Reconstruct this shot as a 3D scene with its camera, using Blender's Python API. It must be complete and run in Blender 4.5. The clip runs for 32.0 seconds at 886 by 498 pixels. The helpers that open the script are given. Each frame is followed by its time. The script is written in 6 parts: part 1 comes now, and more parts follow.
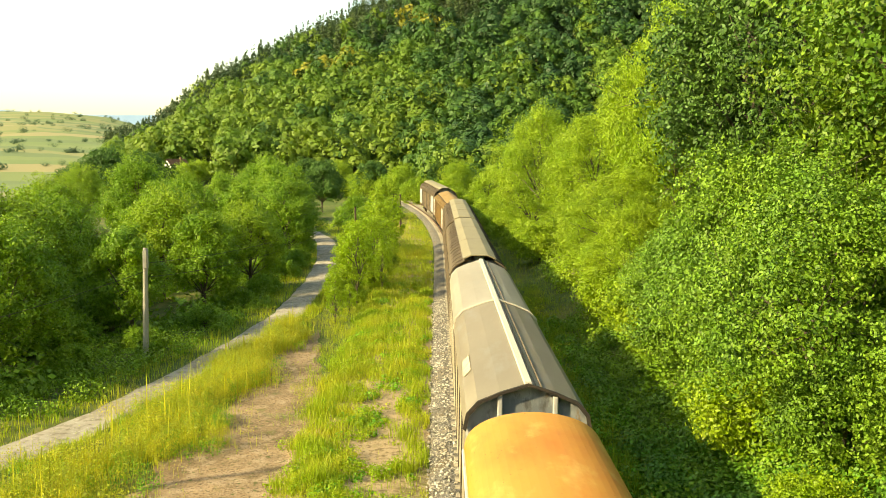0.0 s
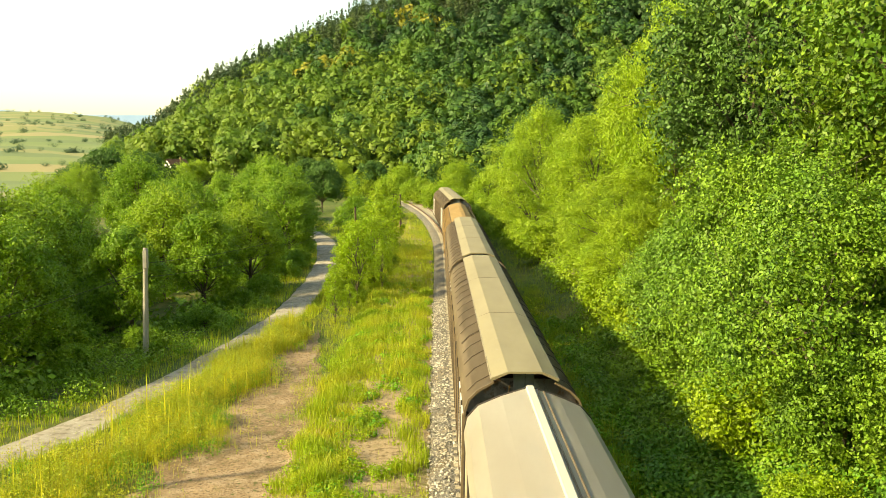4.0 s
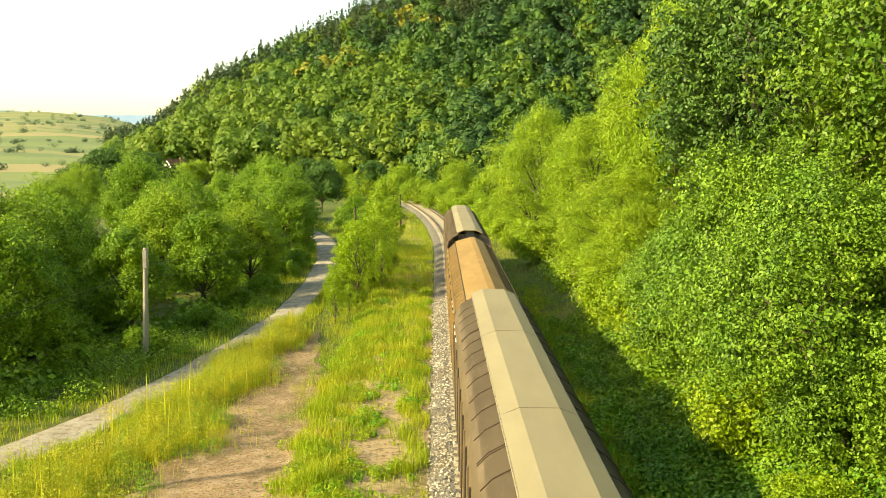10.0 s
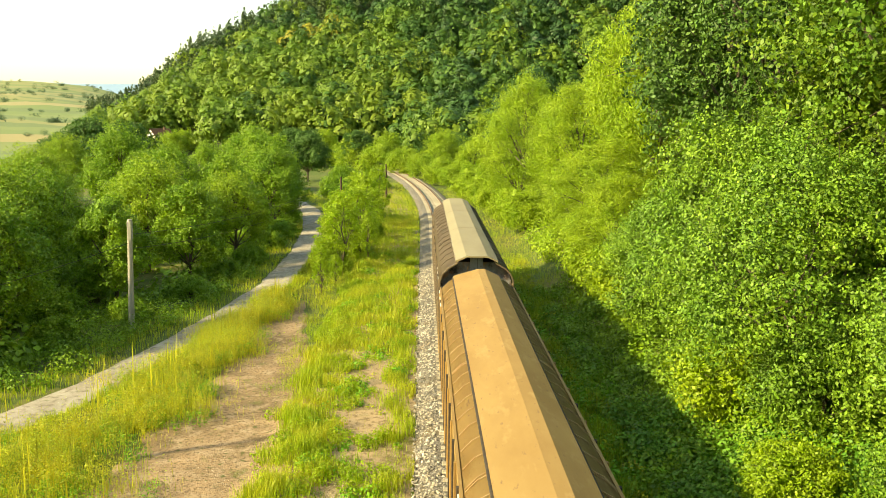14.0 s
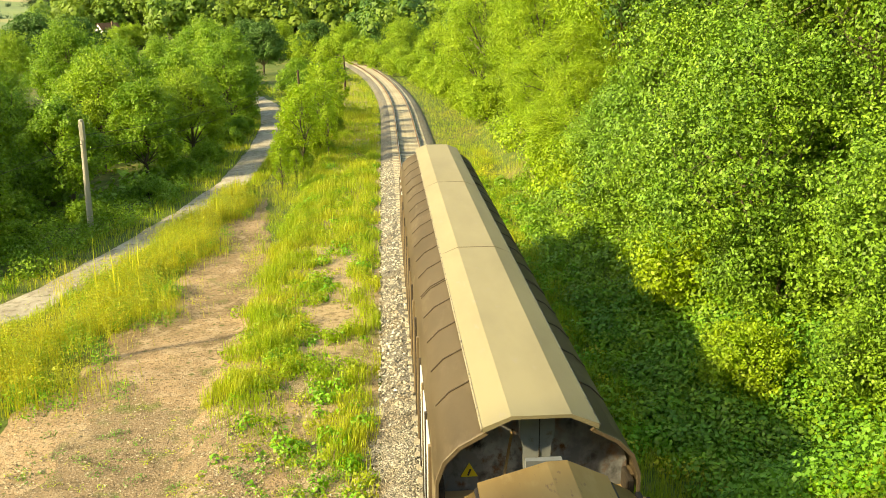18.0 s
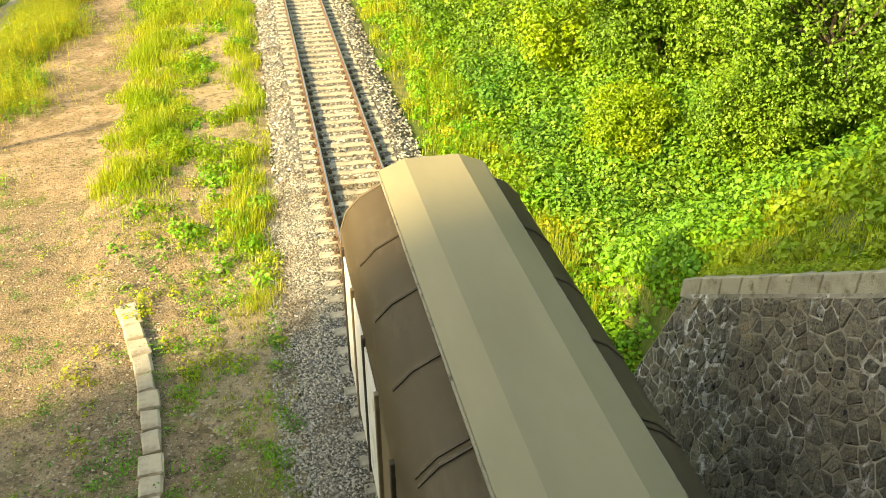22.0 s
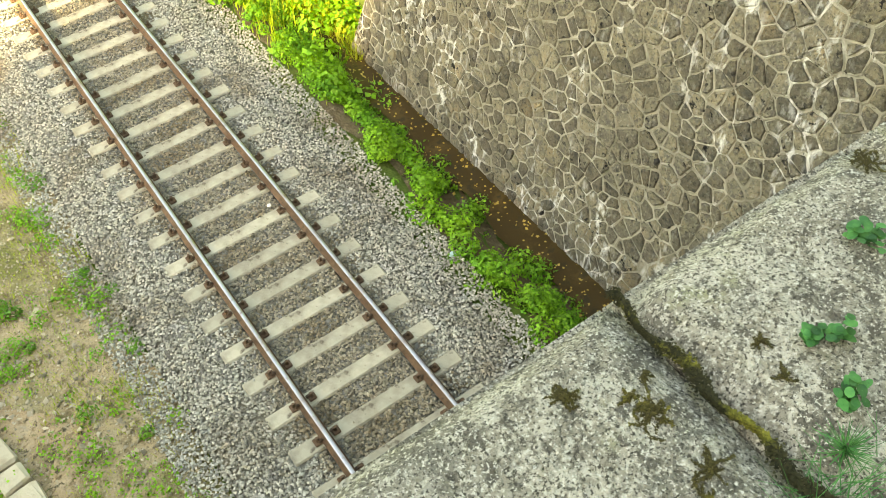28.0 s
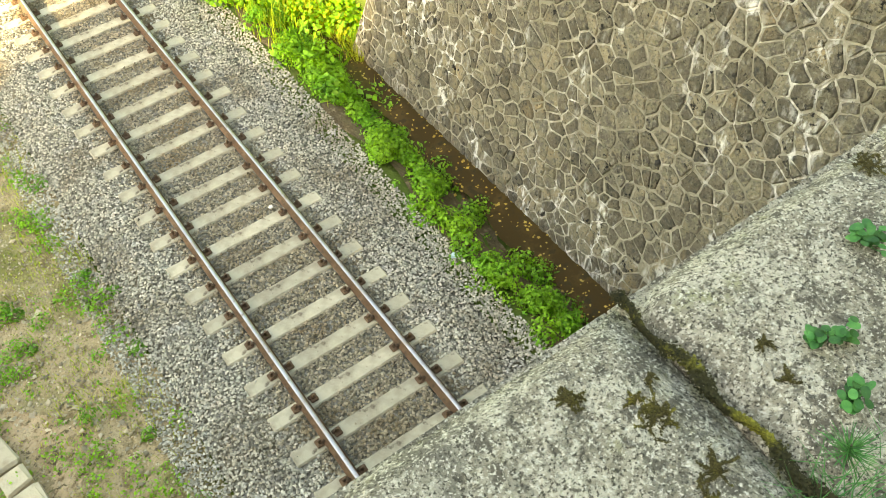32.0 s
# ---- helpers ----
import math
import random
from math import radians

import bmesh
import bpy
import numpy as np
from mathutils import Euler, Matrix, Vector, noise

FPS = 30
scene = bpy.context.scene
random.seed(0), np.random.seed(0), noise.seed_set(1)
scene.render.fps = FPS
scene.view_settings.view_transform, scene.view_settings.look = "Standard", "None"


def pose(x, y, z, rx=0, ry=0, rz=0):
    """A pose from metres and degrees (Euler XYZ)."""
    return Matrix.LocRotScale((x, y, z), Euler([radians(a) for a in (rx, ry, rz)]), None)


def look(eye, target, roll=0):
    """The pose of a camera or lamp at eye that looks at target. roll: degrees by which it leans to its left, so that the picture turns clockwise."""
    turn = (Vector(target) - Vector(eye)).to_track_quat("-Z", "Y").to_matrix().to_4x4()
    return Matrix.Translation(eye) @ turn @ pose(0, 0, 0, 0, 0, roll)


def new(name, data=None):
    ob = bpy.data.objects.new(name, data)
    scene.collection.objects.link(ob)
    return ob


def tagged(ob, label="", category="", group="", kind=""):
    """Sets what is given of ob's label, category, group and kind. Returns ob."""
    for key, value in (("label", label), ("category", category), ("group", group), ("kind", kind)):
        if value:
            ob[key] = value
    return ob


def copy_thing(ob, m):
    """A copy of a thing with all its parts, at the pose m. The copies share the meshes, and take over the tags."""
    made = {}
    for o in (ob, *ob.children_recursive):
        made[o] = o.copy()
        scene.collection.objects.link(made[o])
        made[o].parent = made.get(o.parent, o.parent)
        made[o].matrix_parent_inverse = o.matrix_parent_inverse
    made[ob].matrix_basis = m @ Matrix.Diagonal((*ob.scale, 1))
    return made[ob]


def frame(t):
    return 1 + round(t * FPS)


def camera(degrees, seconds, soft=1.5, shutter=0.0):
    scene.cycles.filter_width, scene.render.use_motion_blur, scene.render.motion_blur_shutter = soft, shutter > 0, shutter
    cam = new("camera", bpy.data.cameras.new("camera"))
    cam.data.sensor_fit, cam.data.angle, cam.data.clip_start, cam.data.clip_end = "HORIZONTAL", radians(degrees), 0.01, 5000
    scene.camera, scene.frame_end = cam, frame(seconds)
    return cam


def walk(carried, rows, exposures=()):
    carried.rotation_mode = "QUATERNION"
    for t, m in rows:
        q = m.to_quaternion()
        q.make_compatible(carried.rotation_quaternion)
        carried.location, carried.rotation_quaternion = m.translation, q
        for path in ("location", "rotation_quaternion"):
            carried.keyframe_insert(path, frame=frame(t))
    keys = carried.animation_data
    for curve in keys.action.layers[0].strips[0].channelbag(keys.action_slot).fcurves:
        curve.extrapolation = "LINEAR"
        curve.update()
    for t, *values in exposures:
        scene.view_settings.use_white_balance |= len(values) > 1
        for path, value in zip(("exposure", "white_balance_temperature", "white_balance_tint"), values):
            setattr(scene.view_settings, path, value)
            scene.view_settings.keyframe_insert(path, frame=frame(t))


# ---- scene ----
cam = camera(52.16, 32.0, soft=0.5)

# seconds, eye, then heading (to the right of +y), pitch and roll in degrees
PATH = [
    (0.0, -1.896, -5.291, 9.630, 0.45, -6.52, 0.68),
    (11.5, -1.896, -5.291, 9.630, 0.45, -6.52, 0.68),
    (12.0, -1.884, -5.288, 9.627, 0.45, -6.49, 0.67),
    (12.5, -1.889, -5.288, 9.638, 0.54, -6.67, 0.69),
    (13.0, -1.872, -5.292, 9.649, 0.65, -7.06, 0.64),
    (13.5, -1.865, -5.312, 9.664, 1.07, -7.59, 0.58),
    (14.0, -1.852, -5.330, 9.675, 1.33, -8.45, 0.59),
    (14.5, -1.837, -5.329, 9.691, 1.52, -9.22, 0.59),
    (16.5, -1.812, -5.309, 9.717, 2.36, -12.21, 0.24),
    (17.0, -1.809, -5.300, 9.716, 2.71, -13.04, 0.05),
    (17.5, -1.792, -5.300, 9.717, 3.12, -14.11, -0.28),
    (18.0, -1.771, -5.290, 9.723, 3.66, -15.30, -0.56),
    (18.5, -1.773, -5.303, 9.704, 4.23, -16.53, -0.62),
    (19.0, -1.817, -5.342, 9.682, 5.08, -17.82, -0.73),
    (19.5, -1.890, -5.376, 9.683, 6.12, -19.17, -1.01),
    (20.0, -1.946, -5.398, 9.726, 7.25, -20.98, -0.88),
    (20.5, -2.019, -5.405, 9.763, 8.40, -22.69, -0.56),
    (21.0, -2.045, -5.402, 9.800, 9.35, -24.42, -0.49),
    (21.5, -2.069, -5.415, 9.819, 10.52, -26.06, -0.53),
    (22.0, -2.094, -5.382, 9.823, 11.65, -29.70, -0.54),
    (22.5, -2.058, -5.386, 9.810, 12.77, -33.39, -1.70),
    (23.0, -2.081, -5.361, 9.814, 15.62, -37.17, -3.09),
    (23.5, -2.138, -5.322, 9.844, 20.19, -41.32, -4.19),
    (24.0, -2.215, -5.295, 9.891, 24.14, -45.00, -5.07),
    (24.5, -2.181, -5.311, 9.892, 26.95, -48.08, -5.48),
    (25.0, -2.164, -5.346, 9.924, 29.07, -50.39, -5.43),
    (25.5, -2.150, -5.371, 9.938, 30.96, -52.43, -4.93),
    (27.5, -2.141, -5.351, 9.953, 32.33, -52.03, -4.09),
    (28.0, -2.140, -5.338, 9.962, 31.78, -51.38, -4.63),
    (28.5, -2.153, -5.336, 9.979, 31.74, -51.32, -4.75),
    (32.0, -2.153, -5.336, 9.979, 31.74, -51.32, -4.75),
]


def aim(x, y, z, yaw, pitch, roll):
    a, b = radians(yaw), radians(pitch)
    way = Vector((math.sin(a) * math.cos(b), math.cos(a) * math.cos(b), math.sin(b)))
    return look((x, y, z), Vector((x, y, z)) + way, roll)


walk(cam, [(t, aim(*row)) for t, *row in PATH],
     exposures=[(0, 1.7, 9850, -0.5), (12, 1.7, 9850, -0.5), (17, 1.9, 9900, 0), (20, 1.9, 10000, 1.5), (21, 1.98, 10200, 2), (22, 2.18, 10600, 3), (23, 2.6, 11200, 4.5), (24, 3.25, 12000, 4.5), (25, 3.45, 12400, 3.5), (32, 3.45, 12400, 3.5)])

# ---- light ----
SUN_UP, SUN_FROM = 29.5, Vector((-0.926, -0.378, 0))
world = bpy.data.worlds.new("sky")
scene.world = world
world.use_nodes = True
wn = world.node_tree.nodes
sky = wn.new("ShaderNodeTexSky")
sky.sky_type = "NISHITA"
sky.sun_disc = False
sky.sun_elevation = radians(SUN_UP)
sky.sun_rotation = math.atan2(SUN_FROM.x, SUN_FROM.y)
sky.air_density, sky.dust_density, sky.ozone_density = 1.0, 1.1, 1.0
wn["Background"].inputs["Strength"].default_value = 0.124
world.node_tree.links.new(sky.outputs[0], wn["Background"].inputs["Color"])
sun = new("sun", bpy.data.lights.new("sun", "SUN"))
sun.data.energy, sun.data.angle, sun.data.color = 2.5, radians(2.5), (1.0, 0.9, 0.7)
sun.matrix_world = look(SUN_FROM * 100 + Vector((0, 0, 100 * math.tan(radians(SUN_UP)))), (0, 0, 0))

# ---- materials ----


def mat(name, color, rough=0.8, metal=0.0, spots=(), bump=(), var=0.0, trans=0.0, spec=0.3, island=0.0, axis=None):
    """A node material. spots: (colour, noise scale, low, high) layers, with (upright stretch, scale of the patches) more where they come in patches; bump: (scale, strength, distance) of fine relief;
    var: lighter and darker by object; island: by loose piece; trans: light let through (leaves); axis: stretch of the noise space."""
    m = bpy.data.materials.new(name)
    m.use_nodes = True
    n, link = m.node_tree.nodes, m.node_tree.links
    b = n["Principled BSDF"]
    b.inputs["Roughness"].default_value, b.inputs["Metallic"].default_value = rough, metal
    b.inputs["Specular IOR Level"].default_value = spec
    geo = n.new("ShaderNodeNewGeometry")
    tex = n.new("ShaderNodeTexCoord")
    where = tex.outputs["Object"]
    if axis:
        mp = n.new("ShaderNodeMapping")
        mp.inputs["Scale"].default_value = axis
        link.new(where, mp.inputs[0])
        where = mp.outputs[0]

    def mixed(a, c, fac):
        x = n.new("ShaderNodeMix")
        x.data_type = "RGBA"
        if hasattr(fac, "links"):
            link.new(fac, x.inputs[0])
        else:
            x.inputs[0].default_value = fac
        for i, v in ((6, a), (7, c)):
            if hasattr(v, "links"):
                link.new(v, x.inputs[i])
            else:
                x.inputs[i].default_value = (*v, 1)
        return x.outputs[2]

    out = color
    def cloud(vector, scale, low, high):
        t = n.new("ShaderNodeTexNoise")
        t.inputs["Scale"].default_value, t.inputs["Detail"].default_value, t.inputs["Roughness"].default_value = scale, 5, 0.6
        link.new(vector, t.inputs["Vector"])
        r = n.new("ShaderNodeMapRange")
        r.inputs[1].default_value, r.inputs[2].default_value = low, high
        link.new(t.outputs["Fac"], r.inputs[0])
        return r.outputs[0]

    for c, scale, low, high, *patch in spots:
        if patch:
            mp = n.new("ShaderNodeMapping")
            mp.inputs["Scale"].default_value = (1, 1, patch[0])
            link.new(where, mp.inputs[0])
            x = n.new("ShaderNodeMath")
            x.operation = "MULTIPLY"
            link.new(cloud(mp.outputs[0], scale, low, high), x.inputs[0])
            link.new(cloud(mp.outputs[0], patch[1], 0.47, 0.6), x.inputs[1])
            out = mixed(out, c, x.outputs[0])
        else:
            out = mixed(out, c, cloud(where, scale, low, high))
    for amount, source in ((var, None), (island, geo.outputs["Random Per Island"])):
        if amount:
            if source is None:
                source = n.new("ShaderNodeObjectInfo").outputs["Random"]
            r = n.new("ShaderNodeMapRange")
            r.inputs[3].default_value, r.inputs[4].default_value = 1 - amount, 1 + amount
            link.new(source, r.inputs[0])
            h = n.new("ShaderNodeHueSaturation")
            link.new(r.outputs[0], h.inputs["Value"])
            if hasattr(out, "links"):
                link.new(out, h.inputs["Color"])
            else:
                h.inputs["Color"].default_value = (*out, 1)
            out = h.outputs[0]
    if hasattr(out, "links"):
        link.new(out, b.inputs["Base Color"])
    else:
        b.inputs["Base Color"].default_value = (*out, 1)
    last = None
    for scale, strength, dist in bump:
        t = n.new("ShaderNodeTexNoise")
        t.inputs["Scale"].default_value, t.inputs["Detail"].default_value = scale, 4
        link.new(where, t.inputs["Vector"])
        u = n.new("ShaderNodeBump")
        u.inputs["Strength"].default_value, u.inputs["Distance"].default_value = strength, dist
        link.new(t.outputs["Fac"], u.inputs["Height"])
        if last:
            link.new(last, u.inputs["Normal"])
        last = u.outputs[0]
    if last:
        link.new(last, b.inputs["Normal"])
    if trans:
        tr = n.new("ShaderNodeBsdfTranslucent")
        if hasattr(out, "links"):
            link.new(out, tr.inputs[0])
        else:
            tr.inputs[0].default_value = (*out, 1)
        ms = n.new("ShaderNodeMixShader")
        ms.inputs[0].default_value = trans
        link.new(b.outputs[0], ms.inputs[1])
        link.new(tr.outputs[0], ms.inputs[2])
        link.new(ms.outputs[0], n["Material Output"].inputs[0])
    return m


GRASS, STRAW, EARTH = (0.10, 0.15, 0.022), (0.26, 0.23, 0.05), (0.30, 0.215, 0.125)
M = {
    "ground": mat("meadow_ground", (0.085, 0.125, 0.022), 0.95, spots=[((0.22, 0.19, 0.06), 0.12, 0.45, 0.7), ((0.07, 0.11, 0.018), 1.1, 0.42, 0.6), ((0.2, 0.15, 0.08), 3.0, 0.58, 0.75)], bump=[(6, 0.5, 0.1)]),
    "verge": mat("sandy_verge", (0.4, 0.3, 0.175), 0.95, spots=[((0.17, 0.165, 0.05), 0.6, 0.5, 0.64), ((0.40, 0.32, 0.2), 2.2, 0.52, 0.7), ((0.18, 0.13, 0.065), 5, 0.5, 0.66), ((0.46, 0.4, 0.29), 22, 0.6, 0.68), ((0.13, 0.1, 0.055), 30, 0.58, 0.68)], bump=[(25, 0.8, 0.05)]),
    "dirt": mat("dry_dirt", (0.43, 0.295, 0.17), 0.95, spots=[((0.185, 0.13, 0.066), 0.5, 0.4, 0.65), ((0.46, 0.345, 0.22), 1.6, 0.5, 0.68), ((0.16, 0.17, 0.05), 0.9, 0.58, 0.68), ((0.19, 0.125, 0.065), 9, 0.52, 0.66), ((0.38, 0.31, 0.21), 14, 0.58, 0.66), ((0.10, 0.075, 0.04), 11, 0.56, 0.66), ((0.11, 0.12, 0.035), 4, 0.6, 0.68)], bump=[(24, 0.8, 0.05), (3, 0.5, 0.1)]),
    "gravelly": mat("gravelly_soil", (0.27, 0.19, 0.11), 0.95, spots=[((0.36, 0.265, 0.155), 0.7, 0.48, 0.66), ((0.15, 0.11, 0.06), 2.2, 0.48, 0.66), ((0.17, 0.17, 0.06), 1.3, 0.56, 0.68), ((0.42, 0.35, 0.25), 16, 0.56, 0.64), ((0.1, 0.075, 0.045), 13, 0.54, 0.64)], bump=[(24, 0.8, 0.05), (3, 0.5, 0.1)]),
    "road": mat("gravel_road", (0.3, 0.265, 0.205), 0.95, spots=[((0.42, 0.385, 0.31), 0.6, 0.42, 0.65), ((0.2, 0.17, 0.12), 3, 0.5, 0.66), ((0.15, 0.16, 0.07), 0.9, 0.6, 0.7), ((0.5, 0.46, 0.38), 9, 0.58, 0.68)], bump=[(25, 0.5, 0.03)]),
    # bed coloured darker than its stones, as contact shadow in the gaps
    "ballast": mat("ballast_bed", (0.13, 0.117, 0.092), 0.95, spots=[((0.27, 0.255, 0.22), 14, 0.45, 0.6), ((0.2, 0.16, 0.1), 0.6, 0.55, 0.7)], bump=[(28, 1.0, 0.06)]),
    "stone_bit": mat("ballast_stone", (0.43, 0.402, 0.325), 0.9, island=0.5, spots=[((0.27, 0.225, 0.16), 0.8, 0.48, 0.66), ((0.47, 0.445, 0.39), 2.5, 0.55, 0.7)]),
    "stone_rusty": mat("rust_stained_stone", (0.31, 0.265, 0.19), 0.9, island=0.4, spots=[((0.22, 0.165, 0.1), 1.2, 0.46, 0.64), ((0.38, 0.345, 0.27), 2.5, 0.55, 0.7)]),
    "concrete": mat("sleeper_concrete", (0.46, 0.415, 0.31), 0.9, var=0.12, spots=[((0.3, 0.26, 0.19), 3, 0.45, 0.68), ((0.14, 0.11, 0.08), 9, 0.6, 0.7)], bump=[(60, 0.3, 0.01)]),
    "rail_rust": mat("rusty_rail_side", (0.12, 0.068, 0.04), 0.85, spots=[((0.17, 0.105, 0.065), 4, 0.45, 0.65), ((0.07, 0.045, 0.03), 13, 0.52, 0.68)], bump=[(50, 0.3, 0.005)]),
    "rail_head": mat("worn_rail_head", (0.43, 0.41, 0.42), 0.33, metal=0.9, spots=[((0.3, 0.22, 0.17), 1.5, 0.5, 0.7), ((0.22, 0.15, 0.11), 7, 0.6, 0.72)]),
    "bark": mat("tree_bark", (0.095, 0.075, 0.052), 0.95, spots=[((0.16, 0.14, 0.11), 3, 0.45, 0.65)], bump=[(18, 0.8, 0.05)], axis=(1, 1, 0.25)),
    "mortar": mat("grey_mortar", (0.31, 0.288, 0.23), 0.95, spots=[((0.2, 0.185, 0.14), 0.9, 0.42, 0.62), ((0.16, 0.148, 0.11), 5, 0.5, 0.66), ((0.66, 0.65, 0.62), 9, 0.49, 0.62, 0.4, 1.3), ((0.03, 0.027, 0.02), 16, 0.63, 0.66)], bump=[(40, 0.6, 0.02)]),
    "pointing": mat("pale_pointing", (0.37, 0.347, 0.28), 0.95, spots=[((0.2, 0.183, 0.14), 1.1, 0.42, 0.6), ((0.25, 0.228, 0.175), 9, 0.5, 0.66), ((0.7, 0.69, 0.66), 9, 0.47, 0.6, 0.4, 1.3), ((0.04, 0.036, 0.028), 16, 0.64, 0.67)], bump=[(50, 0.6, 0.01)]),
    "masonry": mat("dark_field_stone", (0.135, 0.121, 0.09), 0.9, var=0.36, spots=[((0.2, 0.172, 0.118), 3.5, 0.42, 0.62), ((0.09, 0.083, 0.07), 9, 0.5, 0.66), ((0.26, 0.2, 0.12), 1.7, 0.58, 0.72), ((0.215, 0.2, 0.155), 22, 0.54, 0.66), ((0.075, 0.067, 0.05), 30, 0.55, 0.66), ((0.5, 0.495, 0.47), 9, 0.53, 0.65, 0.4, 1.3), ((0.012, 0.011, 0.009), 12, 0.585, 0.6, 1.0, 2.6)], bump=[(25, 1.0, 0.04), (70, 0.5, 0.012)]),
    "masonry_far": mat("dark_field_stone_upper", (0.135, 0.121, 0.09), 0.9, island=0.36, spots=[((0.2, 0.172, 0.118), 3.5, 0.42, 0.62), ((0.09, 0.083, 0.07), 9, 0.5, 0.66), ((0.26, 0.2, 0.12), 1.7, 0.58, 0.72), ((0.215, 0.2, 0.155), 22, 0.54, 0.66), ((0.075, 0.067, 0.05), 30, 0.55, 0.66), ((0.5, 0.495, 0.47), 9, 0.53, 0.65, 0.4, 1.3), ((0.012, 0.011, 0.009), 12, 0.585, 0.6, 1.0, 2.6)], bump=[(25, 1.0, 0.04), (70, 0.5, 0.012)]),
    "coping": mat("weathered_concrete", (0.24, 0.215, 0.163), 0.97, spots=[((0.4, 0.367, 0.29), 11, 0.48, 0.6), ((0.14, 0.128, 0.1), 3, 0.52, 0.64), ((0.24, 0.24, 0.13), 4, 0.58, 0.7), ((0.44, 0.405, 0.325), 45, 0.52, 0.62), ((0.105, 0.094, 0.072), 18, 0.535, 0.62), ((0.13, 0.117, 0.09), 60, 0.54, 0.63), ((0.52, 0.485, 0.4), 110, 0.54, 0.63), ((0.06, 0.053, 0.04), 130, 0.535, 0.62)], bump=[(90, 1.0, 0.014), (14, 0.8, 0.03)]),
    "cap_stone": mat("pale_cap_stone", (0.4, 0.365, 0.27), 0.95, var=0.1, spots=[((0.28, 0.25, 0.18), 2.5, 0.46, 0.66), ((0.15, 0.15, 0.08), 5, 0.58, 0.7)], bump=[(40, 0.7, 0.02)]),
    "steel_brown": mat("faded_brown_steel", (0.205, 0.155, 0.095), 0.62, spots=[((0.155, 0.115, 0.07), 0.8, 0.4, 0.65), ((0.25, 0.195, 0.125), 2.2, 0.55, 0.72)], bump=[(3, 0.1, 0.02)], axis=(1, 0.35, 1)),
    "steel_beige": mat("beige_roof_paint", (0.31, 0.268, 0.158), 0.6, spots=[((0.265, 0.228, 0.135), 0.7, 0.42, 0.66), ((0.3, 0.26, 0.18), 6, 0.62, 0.75)], bump=[(3, 0.1, 0.02)], axis=(1, 0.35, 1)),
    "steel_rust": mat("rust_brown_roof", (0.34, 0.22, 0.08), 0.75, spots=[((0.285, 0.175, 0.06), 0.8, 0.4, 0.62), ((0.37, 0.25, 0.1), 3, 0.55, 0.7), ((0.2, 0.12, 0.06), 9, 0.62, 0.72)], bump=[(5, 0.15, 0.02)], axis=(1, 0.35, 1)),
    "kerb_rust": mat("worn_rib_paint", (0.42, 0.29, 0.15), 0.7, spots=[((0.34, 0.2, 0.09), 3, 0.45, 0.65)]),
    "steel_grey": mat("dusty_grey_roof", (0.5, 0.445, 0.34), 0.55, spots=[((0.44, 0.385, 0.29), 0.5, 0.42, 0.66), ((0.5, 0.48, 0.42), 1.5, 0.55, 0.75)], bump=[(3, 0.1, 0.02)], axis=(1, 0.3, 1)),
    "steel_pale_roof": mat("pale_dusty_roof", (0.62, 0.58, 0.48), 0.5, spots=[((0.55, 0.5, 0.4), 0.5, 0.42, 0.66), ((0.56, 0.53, 0.45), 1.5, 0.55, 0.75)], bump=[(3, 0.1, 0.02)], axis=(1, 0.3, 1)),
    "end_steel": mat("stained_end_steel", (0.2, 0.21, 0.22), 0.45, spots=[((0.42, 0.45, 0.48), 1.4, 0.46, 0.62), ((0.03, 0.03, 0.03), 2.2, 0.5, 0.64), ((0.3, 0.15, 0.05), 1.9, 0.54, 0.68), ((0.16, 0.08, 0.035), 6, 0.55, 0.7)], axis=(1, 1, 0.8)),
    "end_pale": mat("bluish_stained_steel", (0.2, 0.225, 0.24), 0.6, spots=[((0.4, 0.42, 0.42), 1.8, 0.45, 0.62), ((0.12, 0.12, 0.12), 3.0, 0.55, 0.68), ((0.3, 0.2, 0.11), 4, 0.62, 0.74)], axis=(1, 1, 0.5)),
    "steel_orange": mat("orange_roof_paint", (0.6, 0.275, 0.058), 0.6, spots=[((0.56, 0.2, 0.04), 0.5, 0.45, 0.62), ((0.65, 0.37, 0.1), 1.7, 0.55, 0.72), ((0.4, 0.14, 0.04), 14, 0.66, 0.72)], bump=[(3, 0.1, 0.02)], axis=(1, 0.5, 1)),
    "steel_pale": mat("pale_grey_steel", (0.5, 0.49, 0.46), 0.6, spots=[((0.3, 0.25, 0.18), 2, 0.55, 0.72)]),
    "white_panel": mat("whitewashed_steel", (0.66, 0.64, 0.6), 0.7, spots=[((0.45, 0.38, 0.28), 2.5, 0.56, 0.72)]),
    "post_grey": mat("bluish_grey_steel", (0.27, 0.285, 0.275), 0.55, spots=[((0.2, 0.21, 0.2), 2, 0.45, 0.65), ((0.2, 0.14, 0.09), 6, 0.6, 0.72)]),
    # brown roof ribs darkened to carry their own shadow lines
    "rib_shadow": mat("rib_shadow_steel", (0.085, 0.063, 0.04), 0.7, spots=[((0.13, 0.1, 0.065), 4, 0.5, 0.7)]),
    "edge": mat("worn_edge_steel", (0.3, 0.265, 0.185), 0.6, spots=[((0.12, 0.1, 0.08), 6, 0.52, 0.66)]),
    "blue_scrap": mat("pale_blue_plastic", (0.5, 0.66, 0.68), 0.5),
    "under": mat("dark_running_gear", (0.05, 0.042, 0.035), 0.8, spots=[((0.1, 0.075, 0.05), 4, 0.5, 0.7)]),
